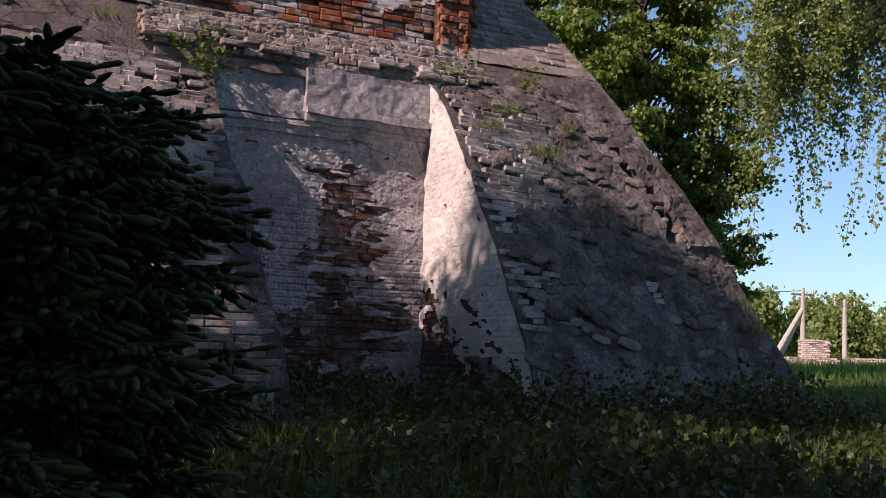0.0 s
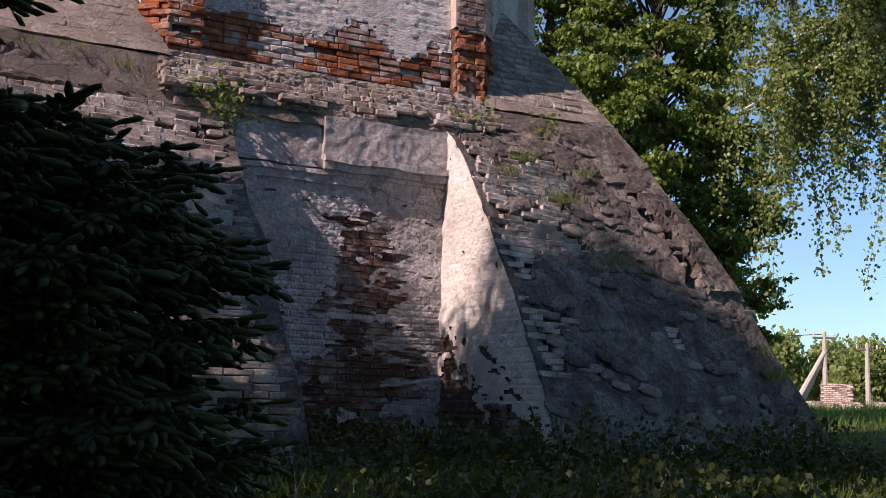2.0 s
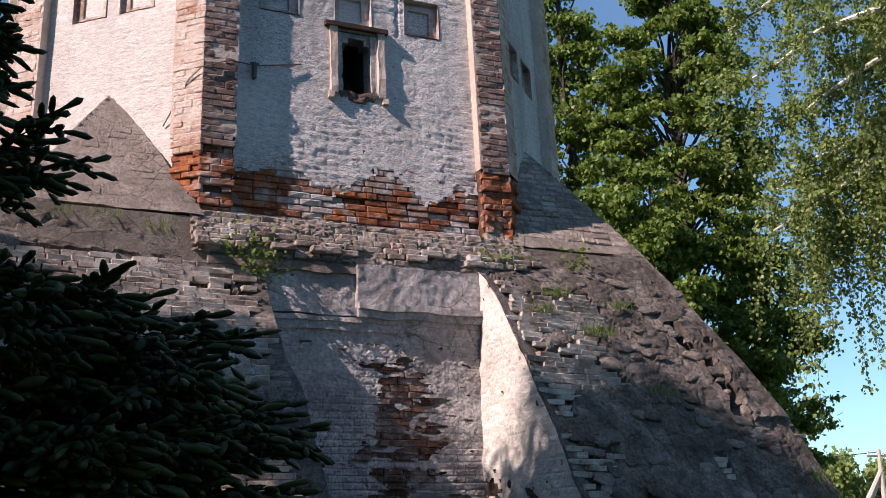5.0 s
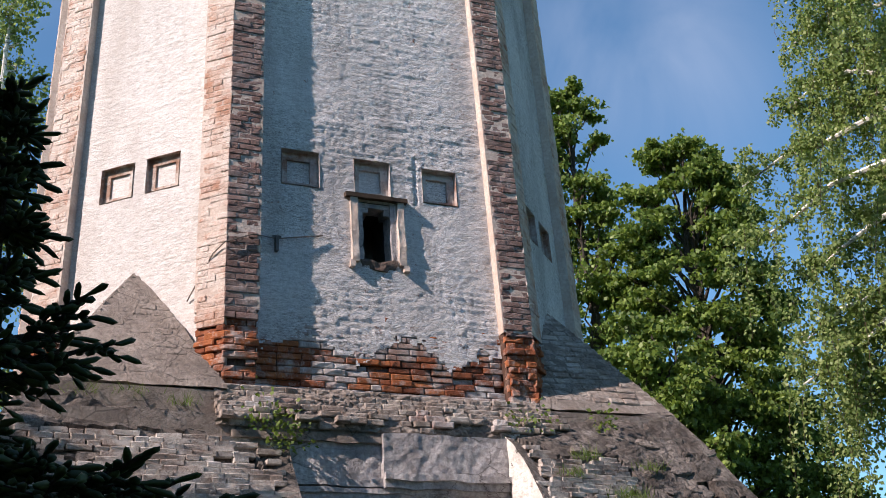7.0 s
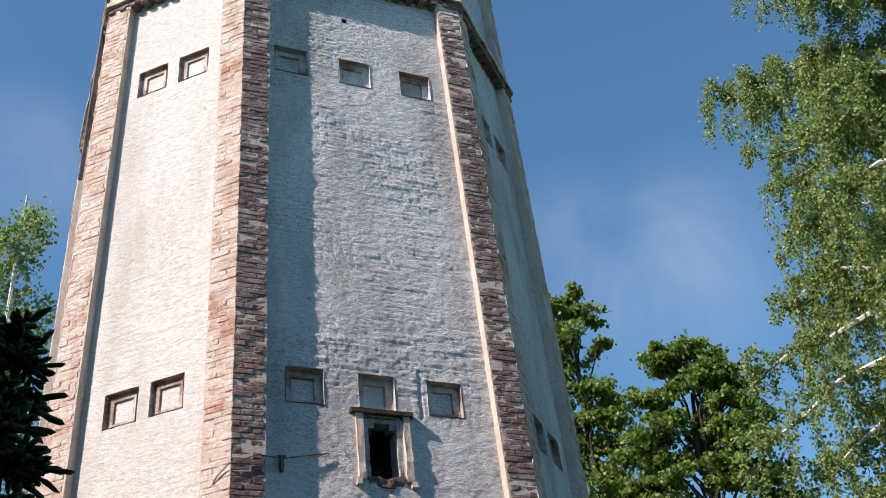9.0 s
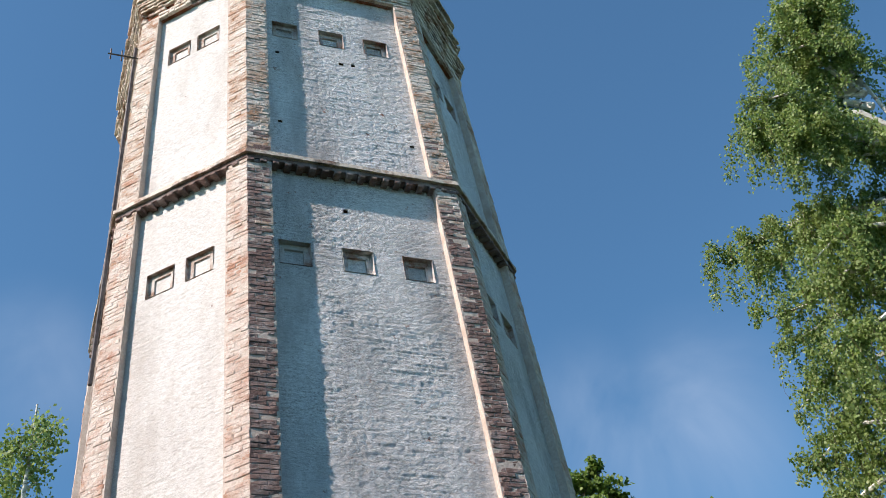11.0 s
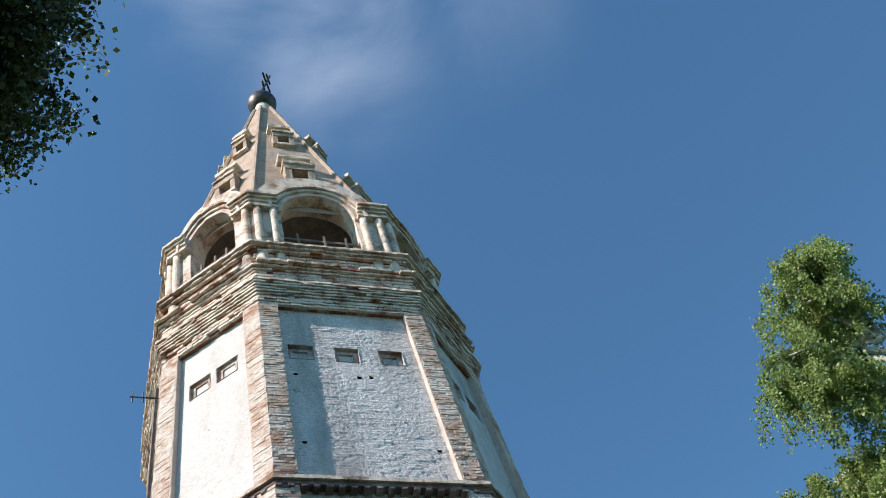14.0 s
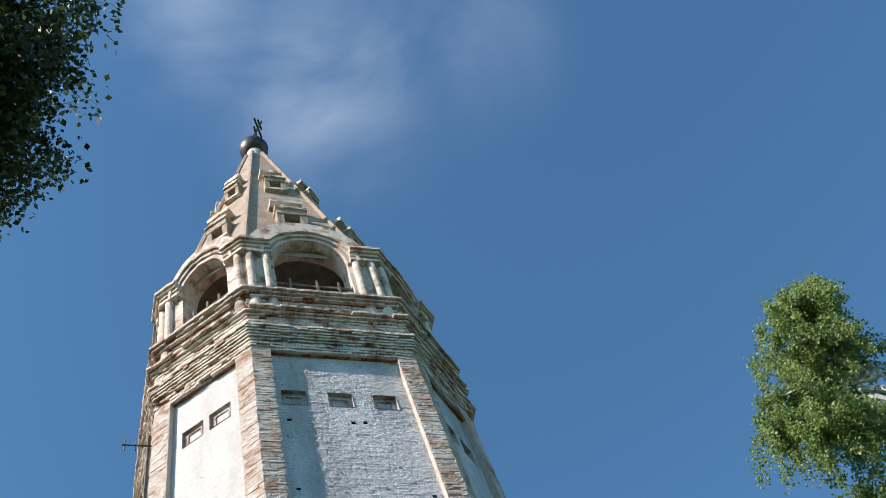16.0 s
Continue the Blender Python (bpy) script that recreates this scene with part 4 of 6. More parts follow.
for k, (dp, z0, z1) in enumerate(((0.01, 20.52, 20.60), (0.04, 20.60, 20.68), (0.05, 20.68, 20.75), (0.01, 20.75, 20.84), (0.06, 20.84, 20.91), (0.11, 20.91, 20.98), (0.15, 20.98, 21.05), (0.20, 21.05, 21.12), (0.24, 21.12, 21.19), (0.28, 21.19, 21.27), (0.12, 21.27, 21.36), (0.04, 21.36, 21.44), (0.03, 21.44, 21.52), (0.03, 21.52, 21.60), (0.02, 21.60, 21.68), (0.03, 21.68, 21.76), (0.06, 21.76, 21.84), (0.12, 21.84, 21.92), (0.20, 21.92, 22.01), (-0.05, 22.01, 22.10), (-0.06, 22.10, 22.20), (-0.05, 22.20, 22.30), (-0.06, 22.30, 22.40), (-0.05, 22.40, 22.50), (-0.04, 22.50, 22.60), (0.05, 22.60, 22.68), (0.11, 22.68, 22.76), (0.17, 22.76, 22.84), (0.12, 22.84, 22.91))):
    dp *= 0.6 if z0 < 21.3 and dp > 0 else 1.0
    if dp > 0.055 and k not in (4, 6, 8, 10, 16, 18, 26):
        oct_ring(PT + dp, z0 + 0.004, z1 - 0.004, M_STUCCO, "cornice_moulding", label="worn stucco moulding with broken edges", worn=0.06)
        continue
    brick_course(PT + dp, z0, z1, M_STUCCO, 0.024 if dp > 0.1 else 0.016, 0.10 if dp > 0.1 else 0.06, label="crumbling stuccoed brick cornice course")



def cyl_bm(bm, c, r, z0, z1, seg=14, bulge=0.0):
    rings = []
    for j in range(7):
        t = j / 6
        rr = r * (1 + bulge * math.sin(math.pi * t)) * (1 + 0.05 * noise.noise((c.x * 3, c.y * 3, z0 + t * 4)))
        rings.append([bm.verts.new((c.x + rr * math.cos(2 * math.pi * k / seg), c.y + rr * math.sin(2 * math.pi * k / seg), z0 + t * (z1 - z0))) for k in range(seg)])
    for r_, s in zip(rings, rings[1:]):
        for k in range(seg):
            bm.faces.new((r_[k], r_[(k + 1) % seg], s[(k + 1) % seg], s[k]))
    bm.faces.new(rings[-1])
    bm.faces.new(rings[0][::-1])


def arch_wall(fc, a, zs, rise, z0, zimp, gw, gh, thick):
    """Belfry side: an arched opening under an arched gable."""
    bm = bmesh.new()
    hw = fc.half(z0)
    n = 20
    inner = [(-a, z0), (-a, (z0 + zs) / 2)] + [(-a * math.cos(math.pi * k / n), zs + rise * math.sin(math.pi * k / n)) for k in range(n + 1)] + [(a, (z0 + zs) / 2), (a, z0)]
    outer = [(-hw, z0), (-hw, (z0 + zimp) / 2)] + [(-hw * math.cos(math.pi * k / n) if k in (0, n) else -gw * math.cos(math.pi * k / n), zimp + (gh * math.sin(math.pi * k / n))) for k in range(n + 1)] + [(hw, (z0 + zimp) / 2), (hw, z0)]
    rings = [[bm.verts.new(fc.at(p[0], p[1], d)) for p in pts] for pts, d in ((outer, 0), (inner, 0), (inner, -thick), (outer, -thick))]
    for r, s in zip(rings, rings[1:] + rings[:1]):
        for k in range(len(r) - 1):
            bm.faces.new((r[k], r[k + 1], s[k + 1], s[k]))
    bmesh.ops.subdivide_edges(bm, edges=[e for e in bm.edges if e.calc_length() > 0.3], cuts=3)
    for v in bm.verts:
        v.co += Vector((noise.noise(v.co * 5), noise.noise(v.co * 5 + Vector((3, 0, 0))), noise.noise(v.co * 5 + Vector((0, 3, 0))))) * 0.015
    w = part("belfry_wall", bm, M_STUCCO, tower, "stuccoed belfry wall with an arched opening")
    for r0, r1, dd in ((0.0, 0.11, 0.07), (0.13, 0.21, 0.12), (0.23, 0.30, 0.18)):
        bm = bmesh.new()
        q = []
        for k in range(n + 1):
            c, s = math.cos(math.pi * k / n), math.sin(math.pi * k / n)
            er = 0.03 * noise.noise((k * 0.7, r0 * 9, fc.i))
            q.append([bm.verts.new(fc.at(-(a + r) * c, zs + (rise + r * 1.2) * s, d)) for r, d in ((r0, -0.02), (r0, dd + er), (r1, dd + er), (r1, -0.02))])
        for r, s in zip(q, q[1:]):
            for k in range(4):
                bm.faces.new((r[k], r[(k + 1) % 4], s[(k + 1) % 4], s[k]))
        bm.faces.new(q[0])
        bm.faces.new(q[-1])
        part("archivolt", bm, M_STUCCO if r0 > 0.1 else M_PIL, w, "moulded brick archivolt")
    return w


PB = 3.14
for i in range(8):
    fc = Ring(i, PB)
    hw = fc.half(23)
    a = 0.88 if i % 2 == 0 else 0.62
    w = arch_wall(fc, a, 24.86, 1.0 if i % 2 == 0 else 0.88, 22.9, 25.38, hw * 0.94, 1.60 if i % 2 == 0 else 1.42, 0.5)
    if i in (3, 4, 5):
        continue
    for sg in (-1, 1):
        for off in (0.13, 0.50):
            if off > hw - a - 0.1:
                continue
            for nm, z0, z1, r in (("column", 22.95, 24.92, 0.092), ("stub_column", 22.02, 22.66, 0.125)):
                bm = bmesh.new()
                cyl_bm(bm, fc.at(sg * (hw - off), z0, 0.05 if nm == "column" else 0.10), r, z0, z1, bulge=0.0 if nm == "column" else 0.12)
                ob = part(nm, bm, M_STUCCO, tower, "attached brick column with peeling stucco" if nm == "column" else "stubby parapet column")
                for p in ob.data.polygons:
                    p.use_smooth = len(p.vertices) == 4
        for k, (zz0, zz1, dp) in enumerate(((24.90, 25.00, 0.16), (25.00, 25.12, 0.11), (25.12, 25.22, 0.16), (25.22, 25.30, 0.22), (25.30, 25.40, 0.28))):
            lo, hi = sorted((sg * (hw - 0.62 if hw - 0.62 > a + 0.02 else a + 0.03), sg * (hw + dp * 0.41)))
            block("impost", fc, lo, hi, zz0, zz1, -0.1, dp, M_STUCCO, w, "", 0.016, 5)
oct_ring(2.80, 25.95, 26.05, M_WOOD, "belfry_ceiling", label="grey boarded belfry ceiling")
# belfry floor, rails and beams
oct_ring(2.7, 22.86, 22.95, M_WOOD, "belfry_floor", label="grey plank belfry floor")
for i in (0, 7, 1):
    fc = Ring(i, 3.06)
    L = 0.95 if i == 0 else 0.6
    for zz in (23.30, 23.52, 23.74):
        bm = bmesh.new()
        rough_block(bm, fc, -L, L, zz, zz + 0.09, 0.0, 0.03, 3, 0.008)
        part("railing_board", bm, M_WOOD, tower, "grey wooden railing board")
    for uu in (-0.62, 0.02, 0.55):
        bm = bmesh.new()
        rough_block(bm, fc, uu * L, uu * L + 0.05, 22.95, 23.98, 0.03, 0.07, 3, 0.006)
        part("railing_post", bm, M_WOOD, tower)
for yy in (-1.2, 0.6):
    bm = bmesh.new()
    box_bm(bm, -2.6, 2.6, yy - 0.09, yy + 0.09, 25.0, 25.2, 0.01)
    part("bell_beam", bm, M_WOOD, tower, "dark timber bell beam")

# ---- tent roof ----
TZ0, TZ1, TP0, TP1 = 25.45, 38.6, 2.97, 0.34


def tent_p(z):
    return TP0 + (TP1 - TP0) * (z - TZ0) / (TZ1 - TZ0)


bm = bmesh.new()
lv = [[bm.verts.new(p) for p in oct_pts(tent_p(z), z)] for z in np.linspace(TZ0, TZ1, 24)]
for r, s in zip(lv, lv[1:]):
    for k in range(8):
        bm.faces.new((r[k], r[(k + 1) % 8], s[(k + 1) % 8], s[k]))
bm.faces.new(lv[-1])
part("tent_roof", bm, M_TENT, tower, "tall octagonal plastered brick tent roof")
for i in range(8):
    bm = bmesh.new()
    pts = [oct_pts(tent_p(z) + 0.015, z)[i] for z in np.linspace(TZ0 + 0.3, TZ1, 10)]
    tube_bm(bm, pts, [0.07] * 10, 6)
    part("rib", bm, M_TENT, tower)
for i in range(8):
    for z, w, h in ((28.1, 0.40, 0.95), (32.4, 0.31, 0.80)):
        if i % 2:
            w *= 0.8
        fc = Ring(i, tent_p(z))
        e, _, n = fc.axes(z)
        dorm = new("dormer")
        dorm.parent = tower
        tagged(dorm, label="small gabled tent dormer")
        for sg in (-1, 1):
            lo, hi = sorted((sg * w * 0.55, sg * w))
            block("dormer_post", fc, lo, hi, z, z + h, -0.5, 0.10, M_TENT, dorm, "", 0.015, 3)
        block("dormer_sill", fc, -w * 1.1, w * 1.1, z - 0.12, z, -0.3, 0.16, M_STUCCO, dorm, "", 0.02, 4)
        block("dormer_head", fc, -w, w, z + h * 0.72, z + h, -0.7, 0.12, M_TENT, dorm, "", 0.015, 4)
        block("dormer_cap", fc, -w * 1.1, w * 1.1, z + h, z + h + 0.10, -0.8, 0.17, M_STUCCO, dorm, "", 0.03, 4)
        block("dormer_cap", fc, -w * 0.6, w * 0.6, z + h + 0.10, z + h + 0.26, -0.8, 0.12, M_STUCCO, dorm, "", 0.03, 4)
        # Solid dark block painted as the shade inside the dormer.
        block("dormer_dark_block", fc, -w * 0.5, w * 0.5, z + 0.02, z + h * 0.7, -0.5, -0.18, M_DARK, dorm, "", 0.0, 1)
        block("ledge", fc, -w * 1.2, w * 1.0, z + h + 0.75, z + h + 0.95, -0.45, -0.02, M_STUCCO, dorm, "", 0.03, 4)
bm = bmesh.new()
cyl_bm(bm, Vector((0, 0, 0)), 0.27, 38.5, 39.5, 20)
part("neck", bm, M_WHITE, tower, "pale plastered neck")
bm = bmesh.new()
prof = [(0.26, 39.3), (0.40, 39.40), (0.50, 39.60), (0.52, 39.78), (0.46, 40.0), (0.30, 40.22), (0.14, 40.42), (0.06, 40.65), (0.03, 40.95)]
rings = [[bm.verts.new((r * math.cos(2 * math.pi * k / 28), r * math.sin(2 * math.pi * k / 28), z)) for k in range(28)] for r, z in prof]
for r, s in zip(rings, rings[1:]):
    for k in range(28):
        bm.faces.new((r[k], r[(k + 1) % 28], s[(k + 1) % 28], s[k]))
ball = part("onion_dome", bm, M_METAL, tower, "small dark sheet-metal onion dome")
for p in ball.data.polygons:
    p.use_smooth = True
bm = bmesh.new()
lean = Matrix.Translation((0, 0, 40.8)) @ Matrix.Rotation(radians(-15), 4, (-0.28, -0.96, 0)) @ pose(0, 0, 0, 0, 0, 62)
box_bm(bm, -0.035, 0.035, -0.035, 0.035, -0.1, 1.75, 0.008, lean)
box_bm(bm, -0.42, 0.42, -0.03, 0.03, 1.05, 1.12, 0.008, lean)
box_bm(bm, -0.22, 0.22, -0.03, 0.03, 1.38, 1.45, 0.008, lean)
box_bm(bm, -0.25, 0.25, -0.03, 0.03, -0.035, 0.035, 0.008, lean @ Matrix.Translation((0, 0, 0.62)) @ pose(0, 0, 0, 0, 25, 0))
part("cross", bm, M_METAL, tower, "leaning dark iron cross")


# ---- trees ----
def leaves_mesh(name, pts, dirs, size, droop=0.4, seed=1):
    """Folded leaf blades at the points."""
    rng = np.random.default_rng(seed)
    n = len(pts)
    pts = np.asarray(pts, float)
    a = rng.normal(size=(n, 3))
    a[:, 2] -= droop * 2
    a /= np.linalg.norm(a, axis=1)[:, None]
    b = rng.normal(size=(n, 3))
    b -= (b * a).sum(1)[:, None] * a
    b /= np.linalg.norm(b, axis=1)[:, None]
    c = np.cross(a, b)
    s = (size * rng.uniform(0.65, 1.25, n))[:, None]
    v = np.empty((n, 4, 3))
    v[:, 0] = pts
    v[:, 1] = pts + a * s * 0.5 + b * s * 0.40 + c * s * 0.08
    v[:, 2] = pts + a * s
    v[:, 3] = pts + a * s * 0.5 - b * s * 0.40 + c * s * 0.08
    me = bpy.data.meshes.new(name)
    me.vertices.add(n * 4)
    me.vertices.foreach_set("co", v.reshape(-1))
    me.loops.add(n * 4)
    me.loops.foreach_set("vertex_index", np.arange(n * 4, dtype=np.int32))
    me.polygons.add(n)
    me.polygons.foreach_set("loop_start", np.arange(0, n * 4, 4, dtype=np.int32))
    me.polygons.foreach_set("loop_total", np.full(n, 4, dtype=np.int32))
    me.update()
    me.validate()
    return me


def curve_to(p, q, sag, n=6, wob=0.1, rng=None):
    p, q = np.array(p, float), np.array(q, float)
    out = []
    for k in range(n):
        t = k / (n - 1)
        x = p + (q - p) * t
        x[2] += sag * 4 * t * (1 - t)
        if 0 < k < n - 1:
            x = x + rng.normal(size=3) * wob
        out.append(x)
    return out


def tree(name, base, top, r0, limbs, twig_len, hang, leaf, leaves, bark, leafmat, label, category="tree", spread=0.5, seed=0, strands=9, limb_r=0.05, bushy=False):
    """Trunk, limbs reaching the given tips, and hanging or bushy twigs full of leaves along the outer part of each limb."""
    rng = np.random.default_rng(seed)
    tr = thing(name, None, label, category)
    base, top = np.array(base, float), np.array(top, float)
    pts = [base + (top - base) * t + (rng.normal(size=3) * 0.12 * (0 < t < 1)) for t in np.linspace(0, 1, 9)]
    bm = bmesh.new()
    tube_bm(bm, pts, [r0 * (1 - 0.9 * t) + 0.01 for t in np.linspace(0, 1, 9)], 10)
    part("trunk", bm, bark, tr)
    anchors = []
    tw = bmesh.new()
    for h, tip in limbs:
        st = base + (top - base) * h
        c = curve_to(st, tip, 0.10 * np.linalg.norm(np.array(tip) - st), 8, 0.10, rng)
        r = limb_r * (1.15 - 0.4 * h)
        bm = bmesh.new()
        tube_bm(bm, c, [max(r * (1 - 0.85 * t), 0.006) for t in np.linspace(0, 1, 8)], 6)
        part("limb", bm, bark, tr)
        for k in range(strands):
            t = 0.30 + 0.70 * rng.random() ** 0.7
            j = min(int(t * 7), 6)
            p = c[j] + (c[j + 1] - c[j]) * (t * 7 - j)
            d = rng.normal(size=3)
            d[2] = abs(d[2]) * 0.5 - 0.1
            d /= np.linalg.norm(d)
            q = p + d * twig_len * rng.uniform(0.4, 1.1)
            q2 = q + np.array([d[0] * 0.25 + rng.normal() * 0.12, d[1] * 0.25 + rng.normal() * 0.12, -hang * min(1.15, 1.5 - h)]) * rng.uniform(0.3, 1.2)
            tube_bm(tw, [p, (p + q) / 2 + [0, 0, 0.08 * twig_len], q, (q + q2) / 2 + rng.normal(size=3) * 0.05, q2], [0.008, 0.006, 0.004, 0.003, 0.002], 3)
            anchors.append((p, q, q2))
    part("twig", tw, M_TWIG, tr, "fine dark twigs", "stuff")
    per = max(1, leaves // max(1, len(anchors)))
    P = []
    for p, q, q2 in anchors:
        t = rng.random(per) ** 0.8
        k = t * 2
        seg = np.where((k < 1)[:, None], p + (q - p) * k[:, None], q + (q2 - q) * (k - 1)[:, None])
        if bushy:
            seg = q + (p - q) * 0.35 * rng.random((per, 1)) ** 2
        P.append(seg + np.clip(rng.normal(size=(per, 3)), -1.7, 1.7) * spread * (0.35 + 0.65 * rng.random((per, 1))))
    P = np.concatenate(P)
    link("crown", leaves_mesh("crown", P, None, leaf, 0.5, seed + 5), leafmat, tr)
    return tr


def polar(az, el, d):
    """A place by bearing, height angle and level distance from the viewpoint."""
    a = radians(az)
    return (d * math.sin(a), d * math.cos(a), 1.6 + d * math.tan(radians(el)))


rg = random.Random(4)
# weeping birch beside the tower
D = 14.5
limbs = []
for el, az_tip, h in ((48.2, 27.4, 0.93), (47.9, 25.8, 0.9), (46.8, 23.7, 0.88), (45.7, 22.4, 0.85), (44.6, 20.6, 0.82), (44.0, 22.6, 0.82), (43, 24.0, 0.8), (38.9, 15.8, 0.74), (38.2, 18.5, 0.72), (37.4, 21, 0.72), (35.6, 17.0, 0.68), (13.0, 14.9, 0.34), (15, 14.2, 0.38), (17, 14.6, 0.40), (14.5, 16.4, 0.36), (34, 17.0, 0.66), (31, 16.5, 0.6), (28, 15.5, 0.55), (25, 13.0, 0.5), (22, 12.5, 0.46), (20, 15.5, 0.44), (17, 17.0, 0.40), (20, 20.5, 0.45), (27, 18.0, 0.52), (30, 19.0, 0.58), (33, 19.5, 0.63), (36, 21.5, 0.68), (38.8, 21.5, 0.74), (24, 21.0, 0.5), (43, 23.5, 0.82), (22, 17.5, 0.48), (26, 21.0, 0.55), (15.5, 22.0, 0.38), (18, 18.8, 0.42), (16, 20.0, 0.38), (13, 22.8, 0.34), (17, 21.0, 0.42), (23, 19.5, 0.5), (29, 21, 0.58), (33, 22, 0.64), (37, 24, 0.72), (41, 26, 0.8), (45, 28.5, 0.9), (48.5, 29, 0.97), (49, 27, 0.96), (40, 31, 0.8), (30, 33, 0.6), (20, 32, 0.45)):
    limbs.append((h, polar(az_tip, el, D + rg.uniform(-1.6, 1.6))))
bx, by, _ = polar(29, 0, D)
tree("birch_tree", (bx + 0.3, by, 0.6), polar(28.3, 46.5, D), 0.12, limbs, 0.50, 1.5, 0.056, 245000, M_BIRCHBARK, M_BIRCH, "weeping birch with white limbs and hanging leafy strands", seed=3, spread=0.08, strands=20, limb_r=0.085)
# broad-leaved trees behind the tower
def broadleaf(az, top, d, half, lo, clumps, per, seed, leaf=0.165):
    """A crown built of layered leafy boughs, each a drooping fan of leaves round its tip, with gaps between."""
    rng = np.random.default_rng(seed)
    tr = thing("broadleaf_tree", None, "tall leafy maple behind the tower with layered boughs", "tree")
    x, y, _ = polar(az, 0, d)
    foot, head = np.array((x, y, 0.9)), np.array(polar(az, top - 2.5, d))
    pts = [foot + (head - foot) * t + rng.normal(size=3) * 0.15 * (0 < t < 1) for t in np.linspace(0, 1, 9)]
    bm = bmesh.new()
    tube_bm(bm, pts, [0.42 * (1 - 0.9 * t) + 0.02 for t in np.linspace(0, 1, 9)], 10)
    part("trunk", bm, M_BARK, tr)
    P, tw = [], bmesh.new()
    for c in range(clumps):
        t = (c + 0.5) / clumps
        el = lo + (top - lo) * t
        f = (0.30 + 0.70 * math.sin(math.pi * (0.30 + 0.45 * t))) * (1 - 0.55 * max(0.0, t - 0.86) / 0.14)
        th, r = rng.uniform(0, 2 * math.pi), rng.uniform(0.45, 1.0) ** 0.5
        tip = np.array(polar(az + half * f * r * math.cos(th), el, d + 0.6 * f * d * math.tan(radians(half)) * r * math.sin(th)))
        st = foot + (head - foot) * min(0.97, 0.12 + 0.80 * t)
        limb = curve_to(st, tip, 0.06 * np.linalg.norm(tip - st), 6, 0.08, rng)
        if c % 2 == 0:
            bm = bmesh.new()
            tube_bm(bm, limb, [max(0.065 * (1 - 0.85 * k), 0.010) for k in np.linspace(0, 1, 6)], 6)
            part("limb", bm, M_BARK, tr)
        size = rng.uniform(0.55, 1.15) * (0.75 if t > 0.85 else 1.0)
        for b in range(7):
            w = rng.normal(size=3) * [1, 1, 0.35]
            w = w / np.linalg.norm(w) * size * rng.uniform(0.35, 1.15)
            tube_bm(tw, [limb[4], tip + w * 0.5, tip + w], [0.014, 0.009, 0.004], 3)
            m = int(per / 7)
            k = rng.random((m, 1)) ** 0.6
            fan = rng.normal(size=(m, 3)) * [0.17, 0.17, 0.075] * size
            fan[:, 2] -= 0.35 * (fan[:, 0] ** 2 + fan[:, 1] ** 2) / size
            P.append(tip + w * k + fan)
    part("twig", tw, M_TWIG, tr, "fine dark twigs", "stuff")
    link("crown", leaves_mesh("crown", np.concatenate(P), None, leaf, 0.35, seed + 5), M_MAPLE, tr)


# The tree at bearing 25.5 is placed to fill the camera's view behind the birch.
for spec in ((9.9, 27.6, 34, 4.2, 3, 190, 500, 11), (4.0, 31.2, 35, 1.9, 6, 80, 460, 12), (13.0, 15.0, 36, 2.4, 3, 44, 420, 13), (7.2, 19.0, 31, 3.0, 3, 64, 420, 14), (25.5, 33.0, 30, 4.8, 16, 76, 380, 16), (-0.5, 24, 48, 4, 8, 30, 200, 15)):
    broadleaf(*spec)
# thin birches beyond the other side
for az, top, d, seed in ((-28.2, 36.5, 27, 21), (-24.0, 33.5, 30, 22), (-31.5, 34, 25, 23)):
    rr = random.Random(seed)
    limbs = [(0.15 + 0.8 * j / 26, polar(az + rr.uniform(-3, 3) * (1.15 - j / 26), 6 + (top - 6) * j / 26, d + rr.uniform(-2, 2))) for j in range(26)]
    x, y, _ = polar(az, 0, d)
    tree("birch_tree", (x, y, 0.6), polar(az, top, d), 0.22, limbs, 0.8, 1.6, 0.13, 15000, M_BIRCHBARK, M_BIRCH, "slender birch with drooping foliage beyond the tower", seed=seed, spread=0.22, strands=9)
# tall tree whose boughs hang over the viewpoint, and unseen neighbours added towards the sun
rr = random.Random(31)
limbs = []
for j in range(16):
    limbs.append((0.5 + 0.4 * rr.random(), (rr.uniform(-6.6, -3.4), rr.uniform(2.0, 4.6), rr.uniform(7.5, 8.8))))
# boughs out of view, added to shade the corner slope
for j in range(46):
    yy = rr.uniform(2.6, 6.4)
    xx = min(-0.92 * yy - 0.3, rr.uniform(-6.6, -3.6))
    limbs.append((0.35 + 0.5 * rr.random(), (xx, yy, rr.uniform(5.6, 11.7 if xx > -5.2 else 8.4))))
for j in range(66):  # unseen sunward boughs added to shade the slope
    a, b, k = rr.uniform(0, 0.86), rr.uniform(-0.75, 0.74), rr.uniform(-1.2, 1.2)
    limbs.append((0.55 + 0.3 * rr.random(), (-8.3 + 3.17 * a - 0.92 * b - 0.6 * k, 2.7 + 1.7 * a + 1.72 * b - 0.52 * k, 9.7 + (2.2 + 0.5 * a) * b + 0.61 * k)))
for j in range(16):  # unseen outer boughs added to shade the foot of the other slope
    limbs.append((0.3 + 0.2 * rr.random(), (rr.uniform(-8.5, -6.8), rr.uniform(3.6, 4.9), rr.uniform(5.4, 7.1))))
for j in range(26):  # unseen low boughs added to shade the plastered side
    yy = rr.uniform(5.2, 7.0)
    limbs.append((0.35 + 0.2 * rr.random(), (rr.uniform(-6.9, -5.9), yy, rr.uniform(6.8, 8.9 - 0.3 * (yy - 5.2)))))
